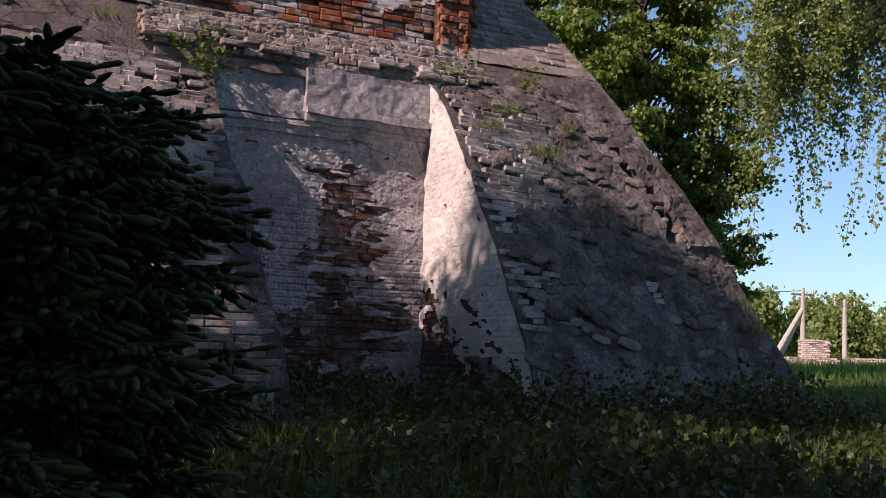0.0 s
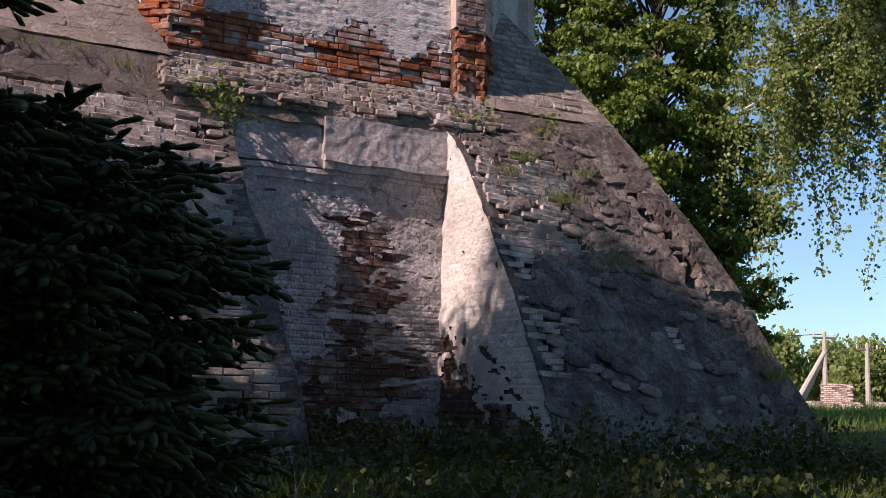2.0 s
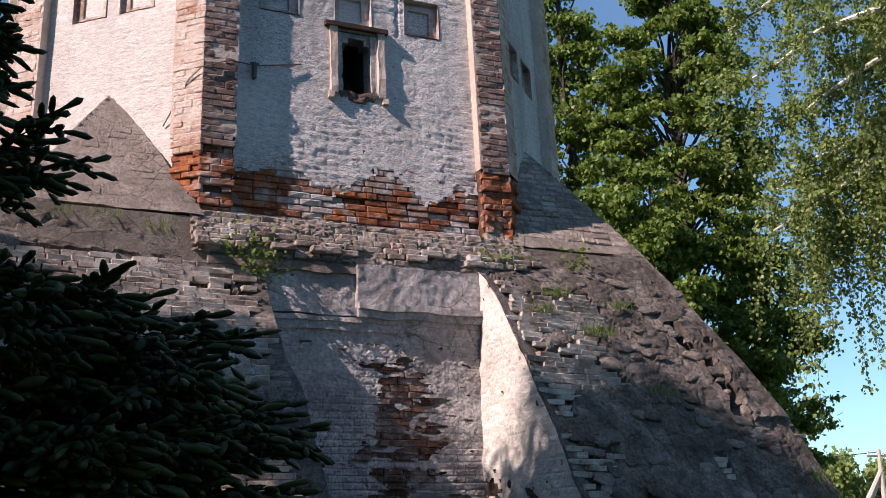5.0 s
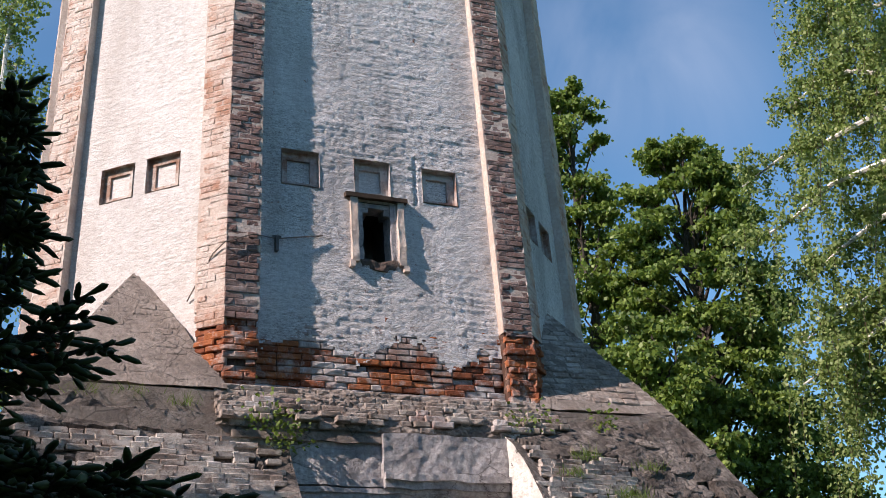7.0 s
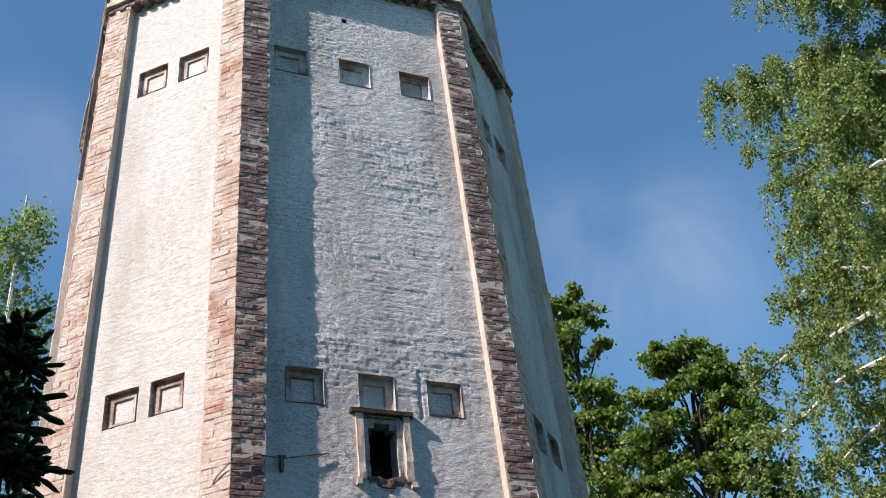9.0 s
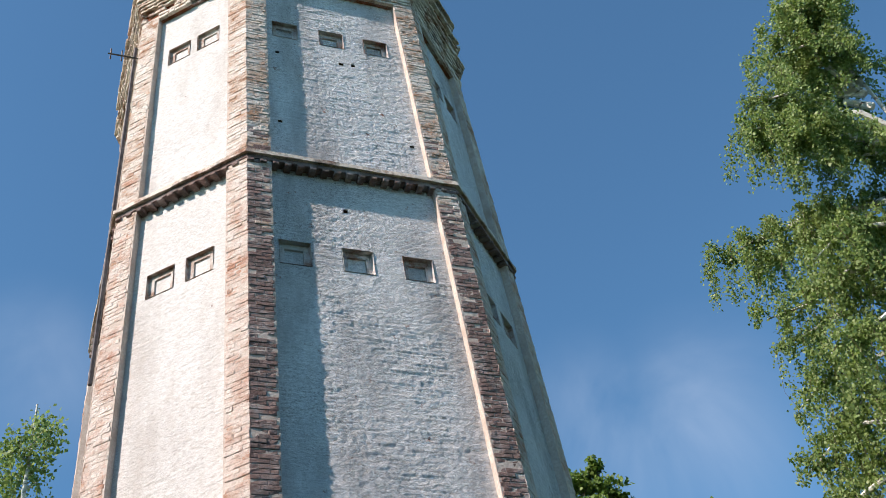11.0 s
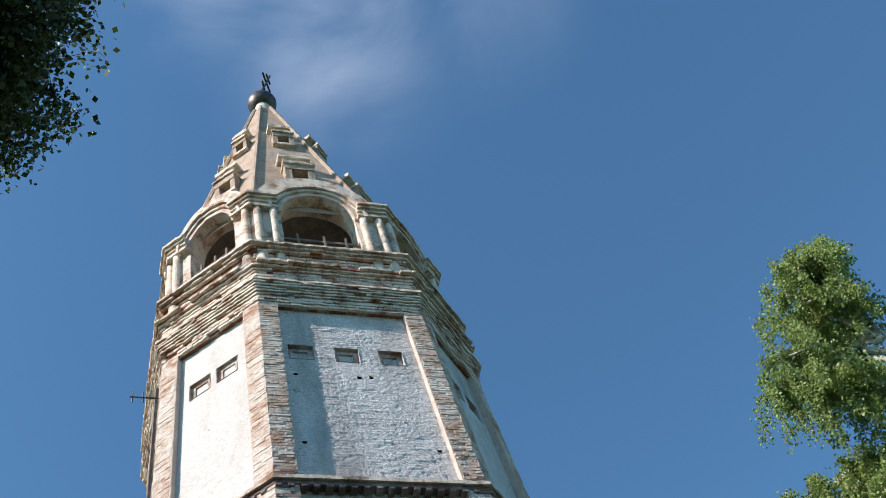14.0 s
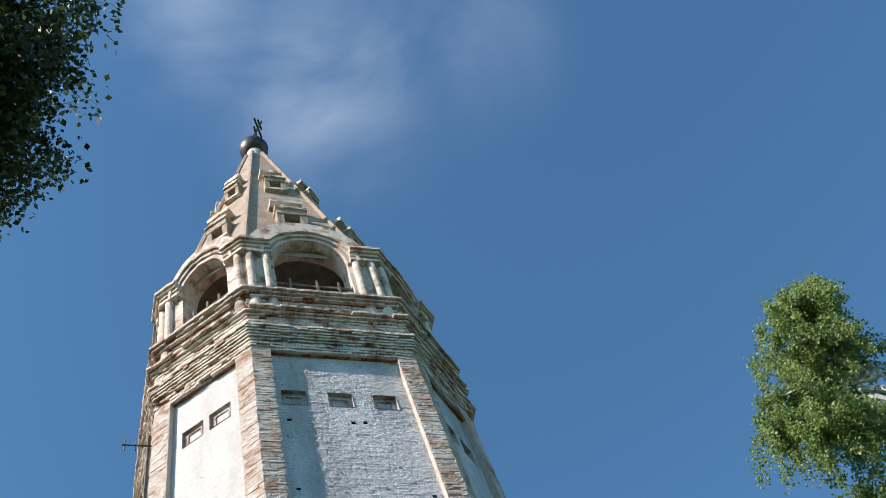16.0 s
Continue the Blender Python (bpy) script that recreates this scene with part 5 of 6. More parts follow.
for az in (-38.5, -41.0, -44.5, -49.0, -55.0, -62.0):
    for el in (65.0, 66.5, 68.0, 69.5, 71.0, 73.0, 75.0):
        limbs.append((0.85, polar(az, el, rr.uniform(12.5, 15.5) / math.tan(radians(el)))))
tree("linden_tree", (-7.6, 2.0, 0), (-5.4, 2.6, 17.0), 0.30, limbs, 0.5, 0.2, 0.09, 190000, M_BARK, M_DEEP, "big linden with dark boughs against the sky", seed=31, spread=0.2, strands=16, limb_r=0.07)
# trees out of view, added to block sun and sky light
for bx, by, hh, seed, rad in ((-10.8, 4.3, 8.6, 33, 2.6), (-13.5, 0.5, 11.5, 34, 3.0), (-9.0, -3.5, 11.5, 35, 3.0), (-5.5, -6.0, 10.5, 36, 2.6), (-1.0, -7.5, 10, 37, 2.8), (4.5, -8, 11, 38, 3.0), (10, -5, 10, 39, 3.0), (14, 1, 9, 40, 2.6), (-16, 7, 9, 41, 2.8), (-6.4, -1.0, 9.3, 42, 2.3), (-3.2, -2.8, 8.4, 43, 2.2)):
    rr = random.Random(seed)
    limbs = [(0.25 + 0.7 * j / 26, (bx + rad * rr.uniform(-1, 1), by + rad * rr.uniform(-1, 1), 2.0 + (hh - 2.0) * (j + 1) / 26)) for j in range(26)]
    tree("linden_tree", (bx, by, 0), (bx, by, hh), 0.28, limbs, 0.9, 0.3, 0.30, 12000, M_BARK, M_DEEP, "leafy linden out of view, added to cast shade", seed=seed, spread=0.35, strands=8)

# iron bracket on the shaft's far corner
fb = Face(6)
bm = bmesh.new()
c0 = fb.at(fb.half(19.6) - 0.10, 19.6, 0.0)
_e, _u, _n = fb.axes(19.6)
tube_bm(bm, [c0, c0 + _n * 0.55], [0.02, 0.015], 6)
for k in (0.3, 0.5):
    tube_bm(bm, [c0 + _n * k - Vector((0, 0, 0.16)), c0 + _n * k + Vector((0, 0, 0.16))], [0.014, 0.014], 6)
part("iron_bracket", bm, M_METAL, tower, "small rusty iron bracket")
bm = bmesh.new()
pp = [fb.at(fb.half(z) - 0.45, z, 0.05) for z in np.linspace(12, 20.4, 10)]
tube_bm(bm, pp, [0.035] * 10, 6)
part("lightning_cable", bm, M_METAL, tower, "dark cable down the shaft")


# ---- young spruce beside the viewpoint ----
def shoot_mesh(name, starts, ends, seed):
    """Short plump needle-covered shoots, tapered at both ends and a little ragged."""
    rng = np.random.default_rng(seed)
    p, q = np.array(starts), np.array(ends)
    n = len(p)
    a = q - p
    L = np.linalg.norm(a, axis=1)[:, None]
    a = a / L
    b = np.cross(a, rng.normal(size=(n, 3)))
    b /= np.linalg.norm(b, axis=1)[:, None]
    c = np.cross(a, b)
    v = np.empty((n, 16, 3))
    for j, (t, r) in enumerate(((0.0, 0.005), (0.35, 0.0098), (0.78, 0.0085))):
        for k in range(5):
            w = 2 * math.pi * (k + 0.5 * (j % 2)) / 5
            rr = r * rng.uniform(0.6, 1.35, (n, 1))
            v[:, j * 5 + k] = p + a * L * (t + rng.uniform(-0.06, 0.06, (n, 1))) + (b * math.cos(w) + c * math.sin(w)) * rr
    v[:, 15] = q
    f = []
    for j in range(2):
        for k in range(5):
            f.append((j * 5 + k, j * 5 + (k + 1) % 5, (j + 1) * 5 + (k + 1) % 5))
            f.append((j * 5 + k, (j + 1) * 5 + (k + 1) % 5, (j + 1) * 5 + k))
    for k in range(5):
        f.append((10 + k, 10 + (k + 1) % 5, 15))
    f = (np.array(f)[None] + 16 * np.arange(n)[:, None, None]).reshape(-1, 3).astype(np.int32)
    me = bpy.data.meshes.new(name)
    me.vertices.add(n * 16)
    me.vertices.foreach_set("co", v.reshape(-1))
    me.loops.add(f.size)
    me.loops.foreach_set("vertex_index", f.reshape(-1))
    me.polygons.add(len(f))
    me.polygons.foreach_set("loop_start", np.arange(0, f.size, 3, dtype=np.int32))
    me.polygons.foreach_set("loop_total", np.full(len(f), 3, dtype=np.int32))
    me.update()
    return me


REACH_Z, REACH_R = (0.8, 1.9, 2.1, 2.24, 2.34, 2.40, 2.54, 2.65, 2.78, 2.9, 3.5), (0.95, 0.95, 0.92, 0.84, 0.72, 0.20, 0.22, 0.38, 0.22, 0.10, 0.03)


def spruce(x, y, z0, height):
    rng = np.random.default_rng(8)
    sp = thing("spruce_tree", None, "young dark green spruce with drooping bushy shoots", "spruce tree")
    bm = bmesh.new()
    tube_bm(bm, [(x, y, z0), (x + 0.01, y, z0 + height * 0.5), (x, y, z0 + height)], [0.055, 0.03, 0.006], 8)
    part("trunk", bm, M_BARK, sp)
    pos, axs, tips, taxs = [], [], [], []
    tw = bmesh.new()

    def shoot(p, q, tip):
        (tips if tip else pos).append(p)
        (taxs if tip else axs).append(q)

    def fingers(p, q, gap, size):
        """Short thick shoots on both sides of a branchlet, the last one at its tip."""
        L = np.linalg.norm(q - p)
        a = (q - p) / max(L, 1e-6)
        tube_bm(tw, [p, q], [0.0035, 0.002], 3)
        sd = np.cross(a, [0, 0, 1])
        m = max(2, int(L / gap))
        for j in range(m):
            t = 0.15 + 0.8 * j / m
            for sg in (-1, 1):
                d = a * 0.7 + sd * sg * 0.75 + np.array([0, 0, rng.uniform(-0.7, 0.15) if p[2] < z0 + 2.2 else rng.uniform(-0.2, 0.4)])
                d /= np.linalg.norm(d)
                s = p + (q - p) * t
                shoot(s, s + d * size * rng.uniform(0.7, 1.25), rng.random() < 0.6)
        shoot(q - a * 0.01, q + a * size * 1.2, True)

    z = z0 + 0.85
    while z < z0 + height - 0.05:
        reach = float(np.interp(z - z0, REACH_Z, REACH_R))
        for b in range(10 if reach > 0.5 else 4):
            th = (rng.uniform(-1.1, 1.5) if b else rng.uniform(-3.1, -1.1)) if reach > 0.3 else rng.uniform(-math.pi, math.pi)
            d = np.array([math.cos(th), math.sin(th), 0.0])
            L = reach * rng.uniform(0.72, 1.06)
            tip = np.array([x, y, z]) + d * L + [0, 0, (0.28 if L < 0.45 else -0.06) * L]
            c = curve_to((x, y, z), tip, -0.08 * L, 7, 0.012, rng)
            limb = bmesh.new()
            tube_bm(limb, c, [0.012 * (1 - 0.8 * t) + 0.002 for t in np.linspace(0, 1, 7)], 5)
            part("branch", limb, M_BARK, sp)
            side = np.array([-d[1], d[0], 0])
            steps = max(2, int(L / 0.095))
            for j in range(steps):
                t = 0.22 + 0.74 * (j + rng.random() * 0.6) / steps
                i = min(int(t * 6), 5)
                p = c[i] + (c[i + 1] - c[i]) * (t * 6 - i)
                for sg in (-1, 1):
                    sl = (0.30 * L * (1.08 - t) + 0.06) * rng.uniform(0.7, 1.2)
                    q = p + (d * 0.75 + side * sg * 0.8) * sl + [0, 0, -0.25 * sl + rng.normal() * 0.02]
                    fingers(p, q, 0.046 if reach > 0.5 else 0.055, 0.052 if reach > 0.5 else 0.056)
            fingers(c[4], c[6], 0.04, 0.05)
        z += rng.uniform(0.075, 0.11)
    crown_tip = np.array([x, y, z0 + height])
    for h in (0.0, 0.07, 0.14, 0.21, 0.28):
        for b in range(4):
            w = 2 * math.pi * b / 4 + h * 20
            s = crown_tip - [0, 0, h + 0.02]
            shoot(s, s + np.array([0.035 * math.cos(w), 0.035 * math.sin(w), 0.045]), b % 2 == 0)
    part("twig", tw, M_BARK, sp, "thin twigs", "stuff")
    link("old_shoot", shoot_mesh("old_shoot", pos, axs, 3), M_SPRUCE, sp, "dark older needle shoots", "stuff")
    link("new_shoot", shoot_mesh("new_shoot", tips, taxs, 4), M_SPRUCE_NEW, sp, "fresher green shoot tips", "stuff")


M_SPRUCE_NEW = leafy("fresh_spruce_needle", (0.024, 0.042, 0.012), (0.038, 0.062, 0.017), (0.056, 0.088, 0.024), 0.10, 0.6)
spruce(-1.42, 2.72, 0.0, 3.50)


# ---- weeds and grass ----
def in_tower(x, y, grow=0.0):
    p = TOWER.inverted() @ Vector((x, y, 0))
    return max(abs(p.x), abs(p.y)) < 6.35 + grow and abs(p.x) + abs(p.y) < 10.7 + grow and not (abs(p.x) < 1.15 and p.y < -4.05)


def weeds(n, seed):
    rng = np.random.default_rng(seed)
    stems, P = bmesh.new(), []
    made = 0
    while made < n:
        x, y = rng.uniform(-5.5, 8.5), rng.uniform(4.2, 13.5)
        if in_tower(x, y, 0.05) or rng.random() > 0.35 + 0.9 * abs(noise.noise((x * 0.8, y * 0.8, 3))) * 2:
            continue
        made += 1
        g = ground_z(x, y)
        h = 0.12 + 0.30 * rng.random() * (0.6 + 0.8 * max(0, 0.5 + noise.noise((x * 0.5, y * 0.5, 9)))) * (1.25 if y > 8.5 and x < 3.2 else 0.7)
        lean = rng.normal(size=2) * 0.12
        top = np.array([x + lean[0] * h, y + lean[1] * h, g + h])
        bot = np.array([x, y, g - 0.02])
        if made % 3 == 0:
            tube_bm(stems, [bot, top], [0.004, 0.002], 3)
        for t in np.linspace(0.25, 1.0, int(5 + h * 14)):
            for _ in range(2):
                P.append(bot + (top - bot) * t + rng.normal(size=3) * [0.045, 0.045, 0.015])
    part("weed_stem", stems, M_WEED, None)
    return P


def weeds_thing():
    holder = thing("nettle_weeds", None, "dense shaded nettles and weeds round the tower foot", "weeds", kind="stuff")
    before = set(bpy.data.objects)
    P = weeds(5600, 5)
    for o in set(bpy.data.objects) - before:
        o.parent = holder
        o["kind"] = "stuff"
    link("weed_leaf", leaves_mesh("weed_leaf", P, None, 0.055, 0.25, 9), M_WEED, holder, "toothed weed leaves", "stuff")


weeds_thing()


def grass(n, seed):
    rng = np.random.default_rng(seed)
    x = np.concatenate([rng.uniform(-6, 10, n // 2), rng.uniform(4, 34, n // 2)])
    y = np.concatenate([rng.uniform(3.5, 14, n // 2), 6 + 54 * rng.random(n // 2) ** 1.3])
    keep = [k for k in range(n // 2 * 2) if not in_tower(x[k], y[k]) and (k < n // 2 or abs(math.degrees(math.atan2(x[k], y[k])) - 19) < 9)]
    x, y = x[keep], y[keep]
    m = len(x)
    d = np.hypot(x, y)
    h = rng.uniform(0.08, 0.30, m) * (1 + d / 90)
    w = rng.uniform(0.004, 0.008, m) * (1 + d / 14)
    z = np.array([ground_z(a, b) for a, b in zip(x, y)])
    th = rng.uniform(0, 2 * math.pi, m)
    v = np.empty((m, 3, 3))
    base = np.stack([x, y, z - 0.01], 1)
    side = np.stack([np.cos(th), np.sin(th), 0 * th], 1) * w[:, None]
    v[:, 0], v[:, 1] = base - side, base + side
    v[:, 2] = base + np.stack([rng.normal(size=m) * h * 0.35, rng.normal(size=m) * h * 0.35, h], 1)
    me = mesh_of("lawn_grass", v.reshape(-1, 3), np.arange(m * 3).reshape(-1, 3))
    tagged(link("lawn_grass", me, M_GRASS), "uneven unmown green grass", "grass", kind="stuff")


grass(90000, 6)


# ---- tufts on the ledges and slopes ----
def tuft(p, r, h, n, seed, broad=False):
    rng = np.random.default_rng(seed)
    p = TOWER @ Vector(p)
    ob = thing("grass_tuft", None, "green weed tuft rooted in the crumbling masonry", "weed", "tufts on the masonry")
    m = n
    base = np.array(p) + rng.normal(size=(m, 3)) * [r, r, 0.02]
    if broad:
        pts = base + np.abs(rng.normal(size=(m, 3))) * [0, 0, h]
        link("foliage", leaves_mesh("foliage", pts, None, 0.055, 0.2, seed), M_WEED_SUNLIT, ob)
    else:
        th = rng.uniform(0, 2 * math.pi, m)
        side = np.stack([np.cos(th), np.sin(th), 0 * th], 1) * 0.005
        tip = base + np.stack([rng.normal(size=m) * h * 0.5, rng.normal(size=m) * h * 0.5, h * rng.uniform(0.4, 1.1, m)], 1)
        v = np.stack([base - side, base + side, tip], 1)
        link("blade", mesh_of("blade", v.reshape(-1, 3), np.arange(m * 3).reshape(-1, 3)), M_WEED_SUNLIT, ob, kind="stuff")


# Brighter copy of the weed leaf, sunlight on the ledges put into its colour.
M_WEED_SUNLIT = leafy("sunlit_ledge_weed", (0.07, 0.13, 0.025), (0.11, 0.18, 0.035), (0.16, 0.22, 0.05), 0.4)


def on_slope(sx, u, zt, out=0.03):
    p = slope_pt(u, zt, sx) + slope_normal(u, zt, sx) * out
    return (p.x * sx, p.y, p.z)


for k, (sx, u, zt, r, h, n, broad) in enumerate(((-1, 0.08, 0.955, 0.14, 0.16, 260, True), (-1, 0.02, 0.93, 0.10, 0.12, 120, True), (-1, 0.42, 0.985, 0.10, 0.14, 70, False), (-1, 0.62, 0.985, 0.12, 0.12, 60, False), (-1, 0.80, 0.97, 0.10, 0.12, 60, False),
                                                 (1, 0.12, 0.985, 0.12, 0.12, 120, True), (1, 0.28, 0.90, 0.10, 0.15, 90, False), (1, 0.36, 0.80, 0.12, 0.16, 140, False), (1, 0.55, 0.86, 0.10, 0.14, 80, False), (1, 0.52, 0.97, 0.07, 0.12, 60, True), (1, 0.46, 0.66, 0.12, 0.15, 90, False), (1, 0.18, 0.86, 0.10, 0.12, 70, False), (1, 0.9, 0.42, 0.14, 0.2, 120, False), (1, 0.93, 0.47, 0.10, 0.2, 80, False))):
    tuft(on_slope(sx, u, zt), r, h, n, 60 + k, broad)

# ---- far ground: poles, ruin, bushes, house ----
M_CONC = earthy("pale_concrete", (0.42, 0.38, 0.33), (0.52, 0.48, 0.42), (0.60, 0.56, 0.50), 3, 30, 0.3, False)
M_RUIN = brickwork("pale_ruin_brick", (0.42, 0.28, 0.22), (0.55, 0.42, 0.35), (0.62, 0.52, 0.46), lime=(0.7, 0.64, 0.58), worn=(0.4, 0.6))
M_BUSH = leafy("bush_leaf", (0.18, 0.25, 0.08), (0.26, 0.33, 0.11), (0.34, 0.42, 0.16), 0.5)


def place(az, d):
    x, y, _ = polar(az, 0, d)
    return x, y, ground_z(x, y)


def pole(az, d, top_el, strut):
    x, y, g = place(az, d)
    zt = polar(az, top_el, d)[2]
    ob = thing("utility_pole", None, "pale concrete utility pole" + (" with a leaning strut" if strut else ""), "utility pole", "village poles")
    bm = bmesh.new()
    tube_bm(bm, [(x, y, g - 0.2), (x, y, zt)], [0.14, 0.10], 8)
    part("post", bm, M_CONC, ob)
    bm = bmesh.new()
    box_bm(bm, x - 0.55, x + 0.55, y - 0.05, y + 0.05, zt - 0.35, zt - 0.25, 0.01)
    part("crossarm", bm, M_WOOD, ob)
    for dx in (-0.5, 0.0, 0.5):
        bm = bmesh.new()
        cyl_bm(bm, Vector((x + dx, y, 0)), 0.045, zt - 0.25, zt - 0.05 + 0.1 * (dx == 0), 8)
        part("insulator", bm, M_WHITE, ob)
    if strut:
        for k, off in enumerate((1.75, 1.35)):
            bm = bmesh.new()
            tube_bm(bm, [(x - off, y - 0.3 + 0.5 * k, g - 0.2), (x, y, zt - 1.0)], [0.17, 0.12], 8)
            part("strut", bm, M_CONC, ob)


pole(17.87, 58, 3.96, True)
pole(19.8, 60, 3.40, False)
x, y, g = place(17.87, 58)
zt = polar(17.87, 3.85, 58)[2]
bm = bmesh.new()
tube_bm(bm, [(x, y, zt), (x - 6, y + 2, zt - 0.35), (x - 14, y + 5, zt - 0.3)], [0.02] * 3, 4)
tagged(part("overhead_wire", bm, M_TWIG), "thin dark overhead wire on the pole", "wire")


def ruin(az, d, w, h, label):
    x, y, g = place(az, d)
    ob = thing("brick_ruin", pose(x, y, g, 0, 0, -18), label, "ruined wall")
    bm = bmesh.new()
    box_bm(bm, -w / 2, w / 2, -0.4, 0.4, -0.2, h)
    bmesh.ops.subdivide_edges(bm, edges=bm.edges, cuts=8, use_grid_fill=True)
    for v in bm.verts:
        v.co += Vector((noise.noise(v.co * 3), noise.noise(v.co * 3 + Vector((4, 0, 0))), noise.noise(v.co * 2.5 + Vector((0, 4, 0))))) * 0.05
    part("core", bm, M_MORTAR, ob)
    bk = Bricks()
    z, k = 0.0, 0
    while z < h - 0.05:
        u = -w / 2 + (0.12 if k % 2 else 0)
        while u < w / 2 - 0.1:
            if random.random() < 0.85:
                bk.add(Vector((0, -0.42, z)), Vector((1, 0, 0)), Vector((0, 0, 1)), Vector((0, -1, 0)), u, u + 0.24, 0, 0.075, random.uniform(0, 0.03), back=0.06)
            u += 0.255
        z += 0.09
        k += 1
    bk.make("ruin_brick", M_RUIN, ob)


ruin(18.38, 54, 1.35, 1.15, "pale stub of a ruined brick pier on the lawn")
ruin(17.75, 53.5, 3.2, 0.35, "low broken brick wall beside the pier")
ruin(21.6, 57, 3.4, 0.35, "low brown brick wall foot in the grass")


def bush(az, d, el, half, lo, leaves, seed, label, leaf=0.30):
    rr = random.Random(seed)
    x, y, g = place(az, d)
    limbs = []
    for j in range(26):
        t = (j + 0.5) / 26
        f = math.sin(math.pi * min(0.95, 0.25 + 0.72 * t)) ** 0.5
        zz = g + lo + (polar(az, el, d)[2] - g - lo) * t
        a = az + half * f * rr.uniform(-1, 1)
        px, py, _ = polar(a, 0, d + rr.uniform(-2, 2))
        limbs.append((min(0.9, t * 0.8 + 0.05), (px, py, zz)))
    tree("bush", (x, y, g), polar(az, el - 0.3, d), 0.12, limbs, 0.8, 0.1, leaf, leaves, M_BARK, M_BUSH, label, "bush", spread=0.6, seed=seed, strands=6, limb_r=0.05, bushy=True)


bush(20.2, 76, 3.1, 1.9, 0.2, 9000, 71, "round bright green willow bush beyond the poles")
bush(18.0, 84, 3.3, 1.0, 0.3, 5000, 72, "green tree beyond the poles")
bush(22.6, 80, 3.0, 1.4, 0.2, 5000, 73, "green tree beyond the low wall")
bush(15.7, 82, 3.5, 0.9, 1.5, 5000, 74, "round leafy tree at the edge of the village", 0.34)
bush(16.8, 95, 2.0, 1.5, 0.2, 5000, 75, "dark bushes on the skyline")
# far woodland
rng = np.random.default_rng(77)
n = 16000
a = np.radians(rng.uniform(-60, 60, n))
d = rng.uniform(190, 240, n)
hh = np.array([3.5 + 2.5 * noise.noise((t * 14, 0, 0)) for t in a]) * rng.random(n) ** 0.5 + 2.0
P = np.stack([d * np.sin(a), d * np.cos(a), hh], 1)
tagged(link("far_wood", leaves_mesh("far_wood", P, None, 1.6, 0.2, 78), M_BUSH), "distant woodland along the horizon", "woods", kind="stuff")
hx, hy, hg = polar(22.4, 0, 95)[0], polar(22.4, 0, 95)[1], 1.9
house = thing("village_house", pose(hx, hy, hg, 0, 0, -20), "low brown village house with a pale metal roof", "house")
bm = bmesh.new()
box_bm(bm, -3.5, 3.5, -2.5, 2.5, -0.3, 1.2)
part("wall", bm, M_PIL, house)
bm = bmesh.new()
vv = [bm.verts.new(p) for p in ((-3.8, -2.9, 1.15), (3.8, -2.9, 1.15), (3.8, 0, 2.5), (-3.8, 0, 2.5), (-3.8, 2.9, 1.15), (3.8, 2.9, 1.15), (-3.8, -2.9, 1.05), (3.8, -2.9, 1.05), (-3.8, 2.9, 1.05), (3.8, 2.9, 1.05))]
for f in ((0, 1, 2, 3), (3, 2, 5, 4), (0, 6, 7, 1), (4, 5, 9, 8), (0, 3, 4, 8, 6), (1, 7, 9, 5, 2), (6, 8, 9, 7)):
    bm.faces.new([vv[i] for i in f])
part("roof", bm, M_CONC, house)

# ---- single bricks of the base, nearest masonry ----
def brick_piece(k, thin):
    rr = random.Random(100 + k)
    bm = bmesh.new()
    L, B, H = rr.uniform(0.11, 0.25) if thin else rr.uniform(0.20, 0.27), 0.13, rr.uniform(0.050, 0.058) if thin else rr.uniform(0.056, 0.063)
    box_bm(bm, -L / 2, L / 2, -B / 2, B / 2, -H / 2, H / 2)
    bmesh.ops.bevel(bm, geom=list(bm.edges), offset=0.005, segments=1, affect="EDGES")
    for v in bm.verts:
        v.co += Vector([rr.uniform(-0.006, 0.006) for _ in range(3)])
    me = bpy.data.meshes.new("brick")
    bm.to_mesh(me)
    bm.free()
    return me, L


def piece_set(material, off, thin=False):
    out = []
    for k in range(8):
        me, L = brick_piece(k + off, thin)
        me.materials.append(material)
        out.append((me, L))
    return out


GREY_SET, RED_SET = piece_set(M_GREY_OB, 0, True), piece_set(M_RED_OB, 20)
rb = random.Random(7)


def lay(me, parent, p, along, out):
    ob = new("brick", me)
    ob.parent = parent
    z = along.cross(out) * -1
    if z.z < 0:
        z = -z
    y = z.cross(along)
    m = Matrix((along, y, z)).transposed().to_4x4()
    ob.matrix_basis = Matrix.Translation(p) @ m @ pose(0, 0, 0, rb.uniform(-2, 2), rb.uniform(-2, 2), rb.uniform(-3, 3))
    return ob


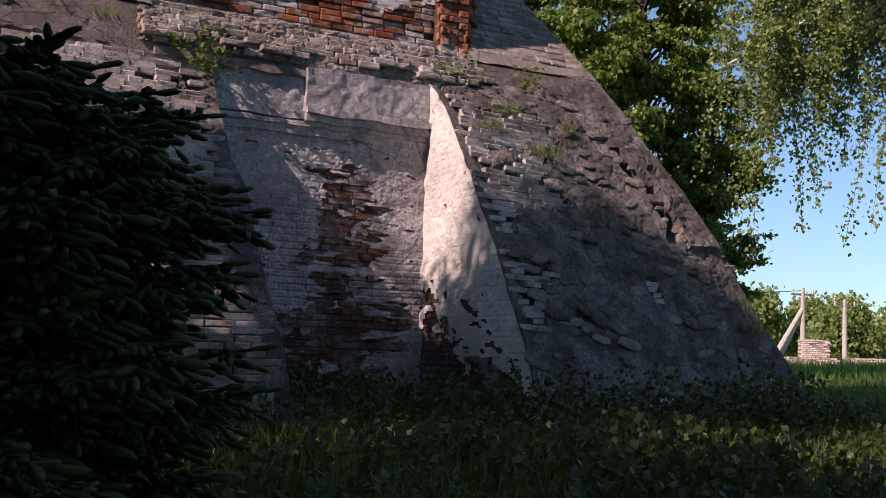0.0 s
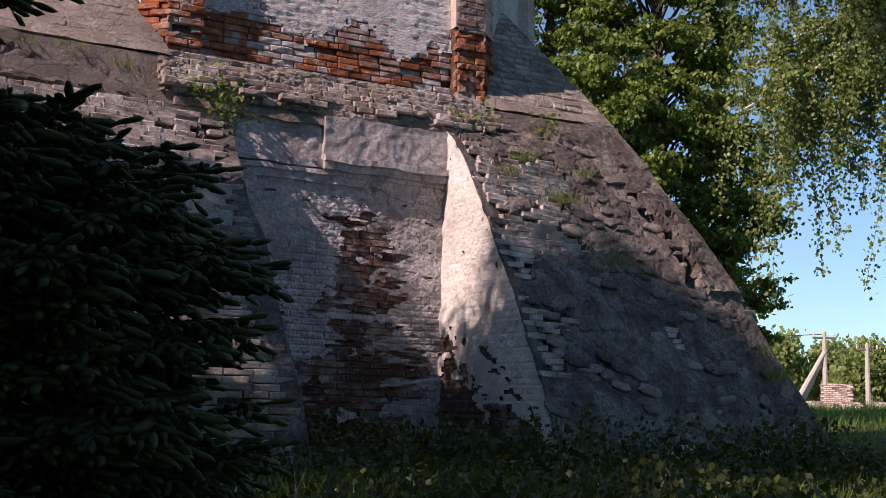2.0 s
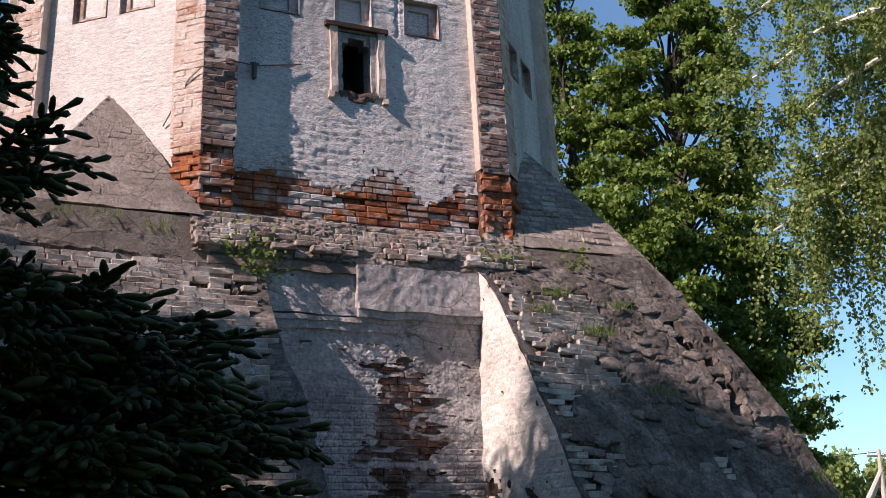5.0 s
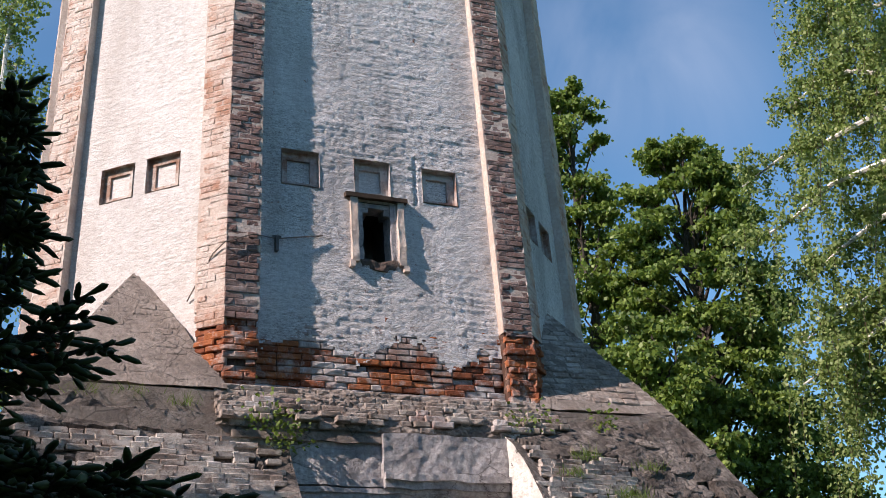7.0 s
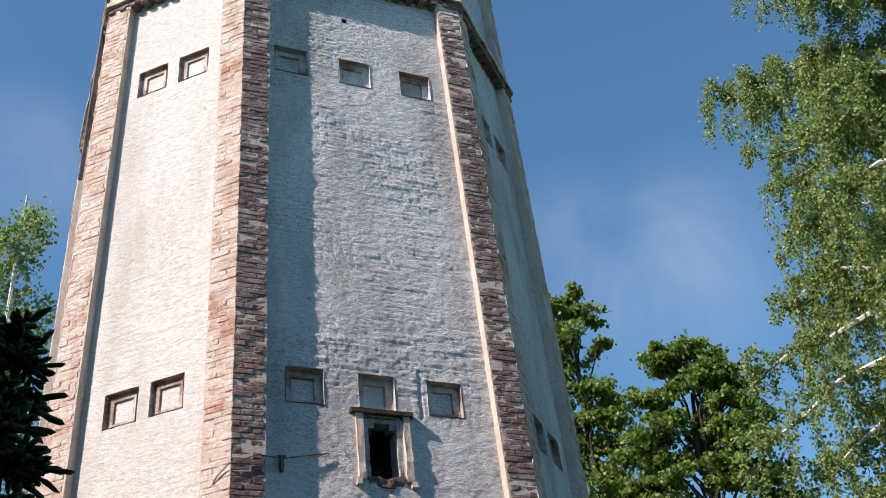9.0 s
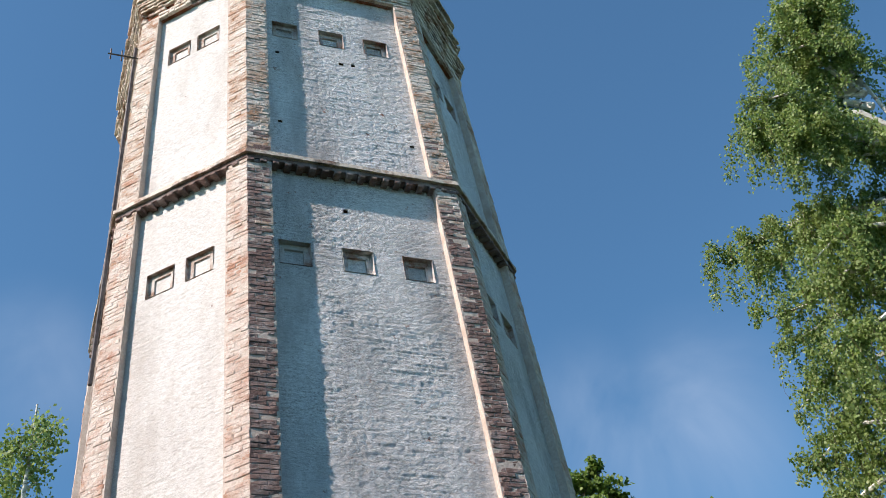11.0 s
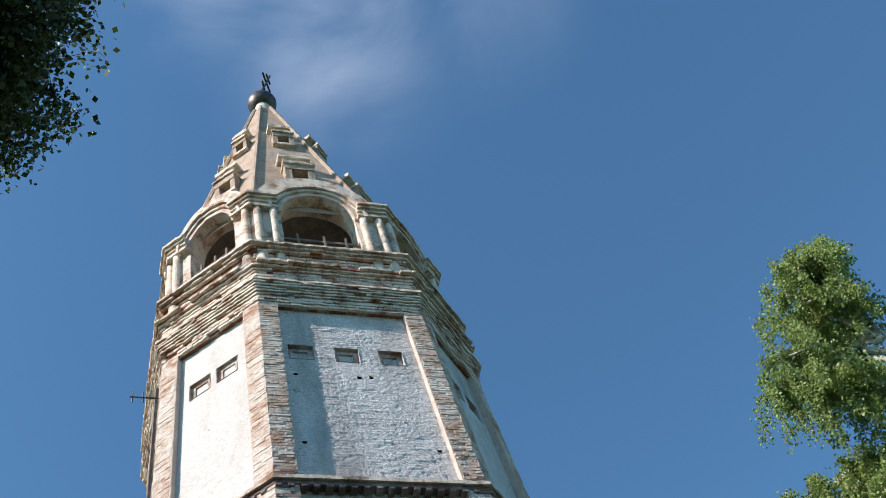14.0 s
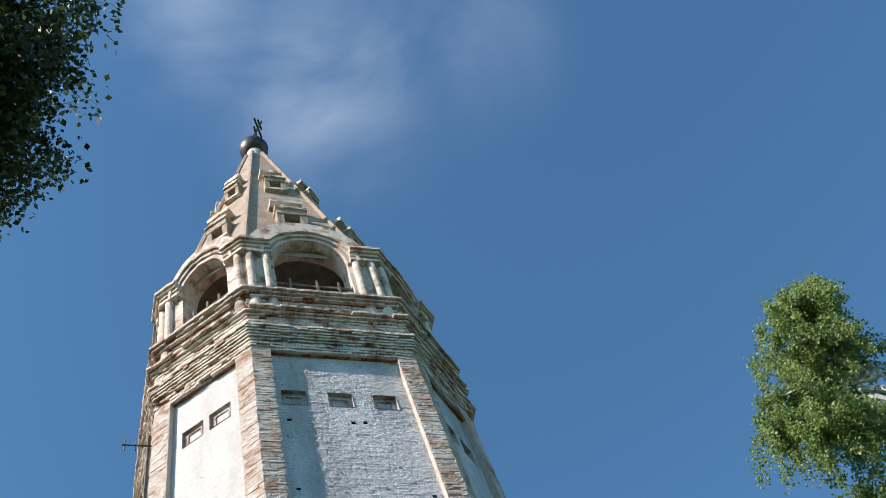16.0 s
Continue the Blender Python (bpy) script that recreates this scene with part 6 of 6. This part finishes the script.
def slope_bricks(sx, zlo, zhi, limit):
    n, row, z = 0, 0, zhi
    rest = Bricks()
    while z > zlo:
        a, b = slope_pt(0, min((z + 0.3) / 5.0, 1), sx), slope_pt(1, min((z + 0.3) / 5.42, 1), sx)
        d = (b - a)
        L = d.length
        flat = Vector((d.x, d.y, 0)).normalized()
        s = 0.0 if row % 2 else -0.12
        while s < L * 0.98:
            me, ln = rb.choice(GREY_SET)
            u = (s + ln / 2) / L
            if s > 0.005 and u < 1 and stripped(sx, u, z) and rb.random() < 0.94:
                zt = min((z + 0.3) / (5.0 + 0.42 * u), 1)
                nn = slope_normal(u, zt, sx)
                p = slope_pt(u, zt, sx) + nn * (rb.uniform(-0.010, 0.006) - 0.050)
                out = Vector((nn.x, nn.y, 0)).normalized()
                q, al, ou = Vector((p.x * sx, p.y, p.z)), Vector((flat.x * sx, flat.y, 0)), Vector((out.x * sx, out.y, 0))
                if n < limit:
                    lay(me, buttresses[sx], q, al, ou)
                else:
                    rest.add(q, al, Vector((0, 0, 1)), ou, -ln / 2, ln / 2, -0.027, 0.027, 0.065, back=0.06, c=0.005, ju=0.005, rough=0.005)
                n += 1
            s += ln + rb.uniform(0.006, 0.013)
        z -= 0.061
        row += 1
    rest.make("slope_brick", M_GREY, buttresses[sx], "weathered bricks of the slope")
    return n


slope_bricks(1, 1.0, 4.62, 300)
slope_bricks(-1, 1.0, 4.60, 300)
# flat stones and mortar scabs bedded in the slopes
def slope_stone(k):
    rr = random.Random(300 + k)
    bm = bmesh.new()
    n = 9
    rad = [rr.uniform(0.75, 1.2) for _ in range(n)]
    rings = []
    for r, z in ((1.0, -0.6), (1.0, 0.35), (0.72, 0.85), (0.35, 1.0)):
        rings.append([bm.verts.new((r * rad[i] * math.cos(2 * math.pi * i / n), r * rad[i] * math.sin(2 * math.pi * i / n) * 0.5, z * rr.uniform(0.75, 1.2))) for i in range(n)])
    for a, b in zip(rings, rings[1:]):
        for i in range(n):
            bm.faces.new((a[i], a[(i + 1) % n], b[(i + 1) % n], b[i]))
    bm.faces.new(rings[-1])
    me = bpy.data.meshes.new("stone")
    bm.to_mesh(me)
    bm.free()
    return me


STONES = []
for k in range(10):
    STONES.append(slope_stone(k))
    STONES[-1].materials.append((M_RUBBLE, M_MORTAR, M_RUBBLE, M_STONE, M_STONE)[k % 5])
for sx, count in ((1, 190), (-1, 80)):
    made = 0
    while made < count:
        u, zt = rb.uniform(0.03, 0.97), rb.uniform(0.2, 0.93)
        if stripped(sx, u, -0.3 + zt * (5.0 + 0.42 * u)):
            continue
        made += 1
        nn = slope_normal(u, zt, sx)
        p = slope_pt(u, zt, sx) + nn * rb.uniform(-0.018, 0.006)
        along = (slope_pt(u + 0.02, zt, sx) - slope_pt(u - 0.02, zt, sx)).normalized()
        up = nn.cross(along)
        fl = Matrix.Diagonal((sx, 1, 1))
        m = (fl @ Matrix((along, up, nn)).transposed()).to_4x4()
        if sx < 0:
            m = m @ Matrix.Diagonal((-1, 1, 1, 1))
        size = rb.uniform(0.06, 0.19)
        ob = new("stone", rb.choice(STONES))
        ob.parent = buttresses[sx]
        ob.matrix_basis = Matrix.Translation((p.x * sx, p.y, p.z)) @ m @ pose(0, 0, 0, rb.uniform(-5, 5), rb.uniform(-5, 5), rb.uniform(-18, 18)) @ Matrix.Diagonal((size, size * rb.uniform(0.6, 1.2), rb.uniform(0.010, 0.028), 1))
# fallen-plaster bay
n, row, z = 0, 0, 1.05
while z < 3.75 and n < 300:
    x = -0.95 + (0.12 if row % 2 else 0)
    while x < 1.2 and n < 300:
        me, ln = rb.choice(RED_SET)
        if bare(x + ln / 2, z) or bare(x + ln / 2 + 0.1, z):
            lay(me, tower, Vector((x + ln / 2, -BASE_Y + 0.045 + rb.uniform(-0.012, 0.012), z)), Vector((1, 0, 0)), Vector((0, -1, 0)))
            n += 1
        x += ln + 0.014
    z += 0.072
    row += 1
# bricks laid bare at the foot of the plastered side
for row in range(9):
    y = -5.15 - (0.12 if row % 2 else 0.0)
    while y > -6.05:
        me, ln = rb.choice(RED_SET)
        if noise.noise((y * 3, row * 0.5, 2)) > -0.25 and y > -6.35 + 0.10 * row:
            lay(me, buttresses[1], Vector((BUT_X + 0.035 + rb.uniform(-0.012, 0.012), y, 1.02 + row * 0.072)), Vector((0, 1, 0)), Vector((-1, 0, 0)))
        y -= ln + 0.014
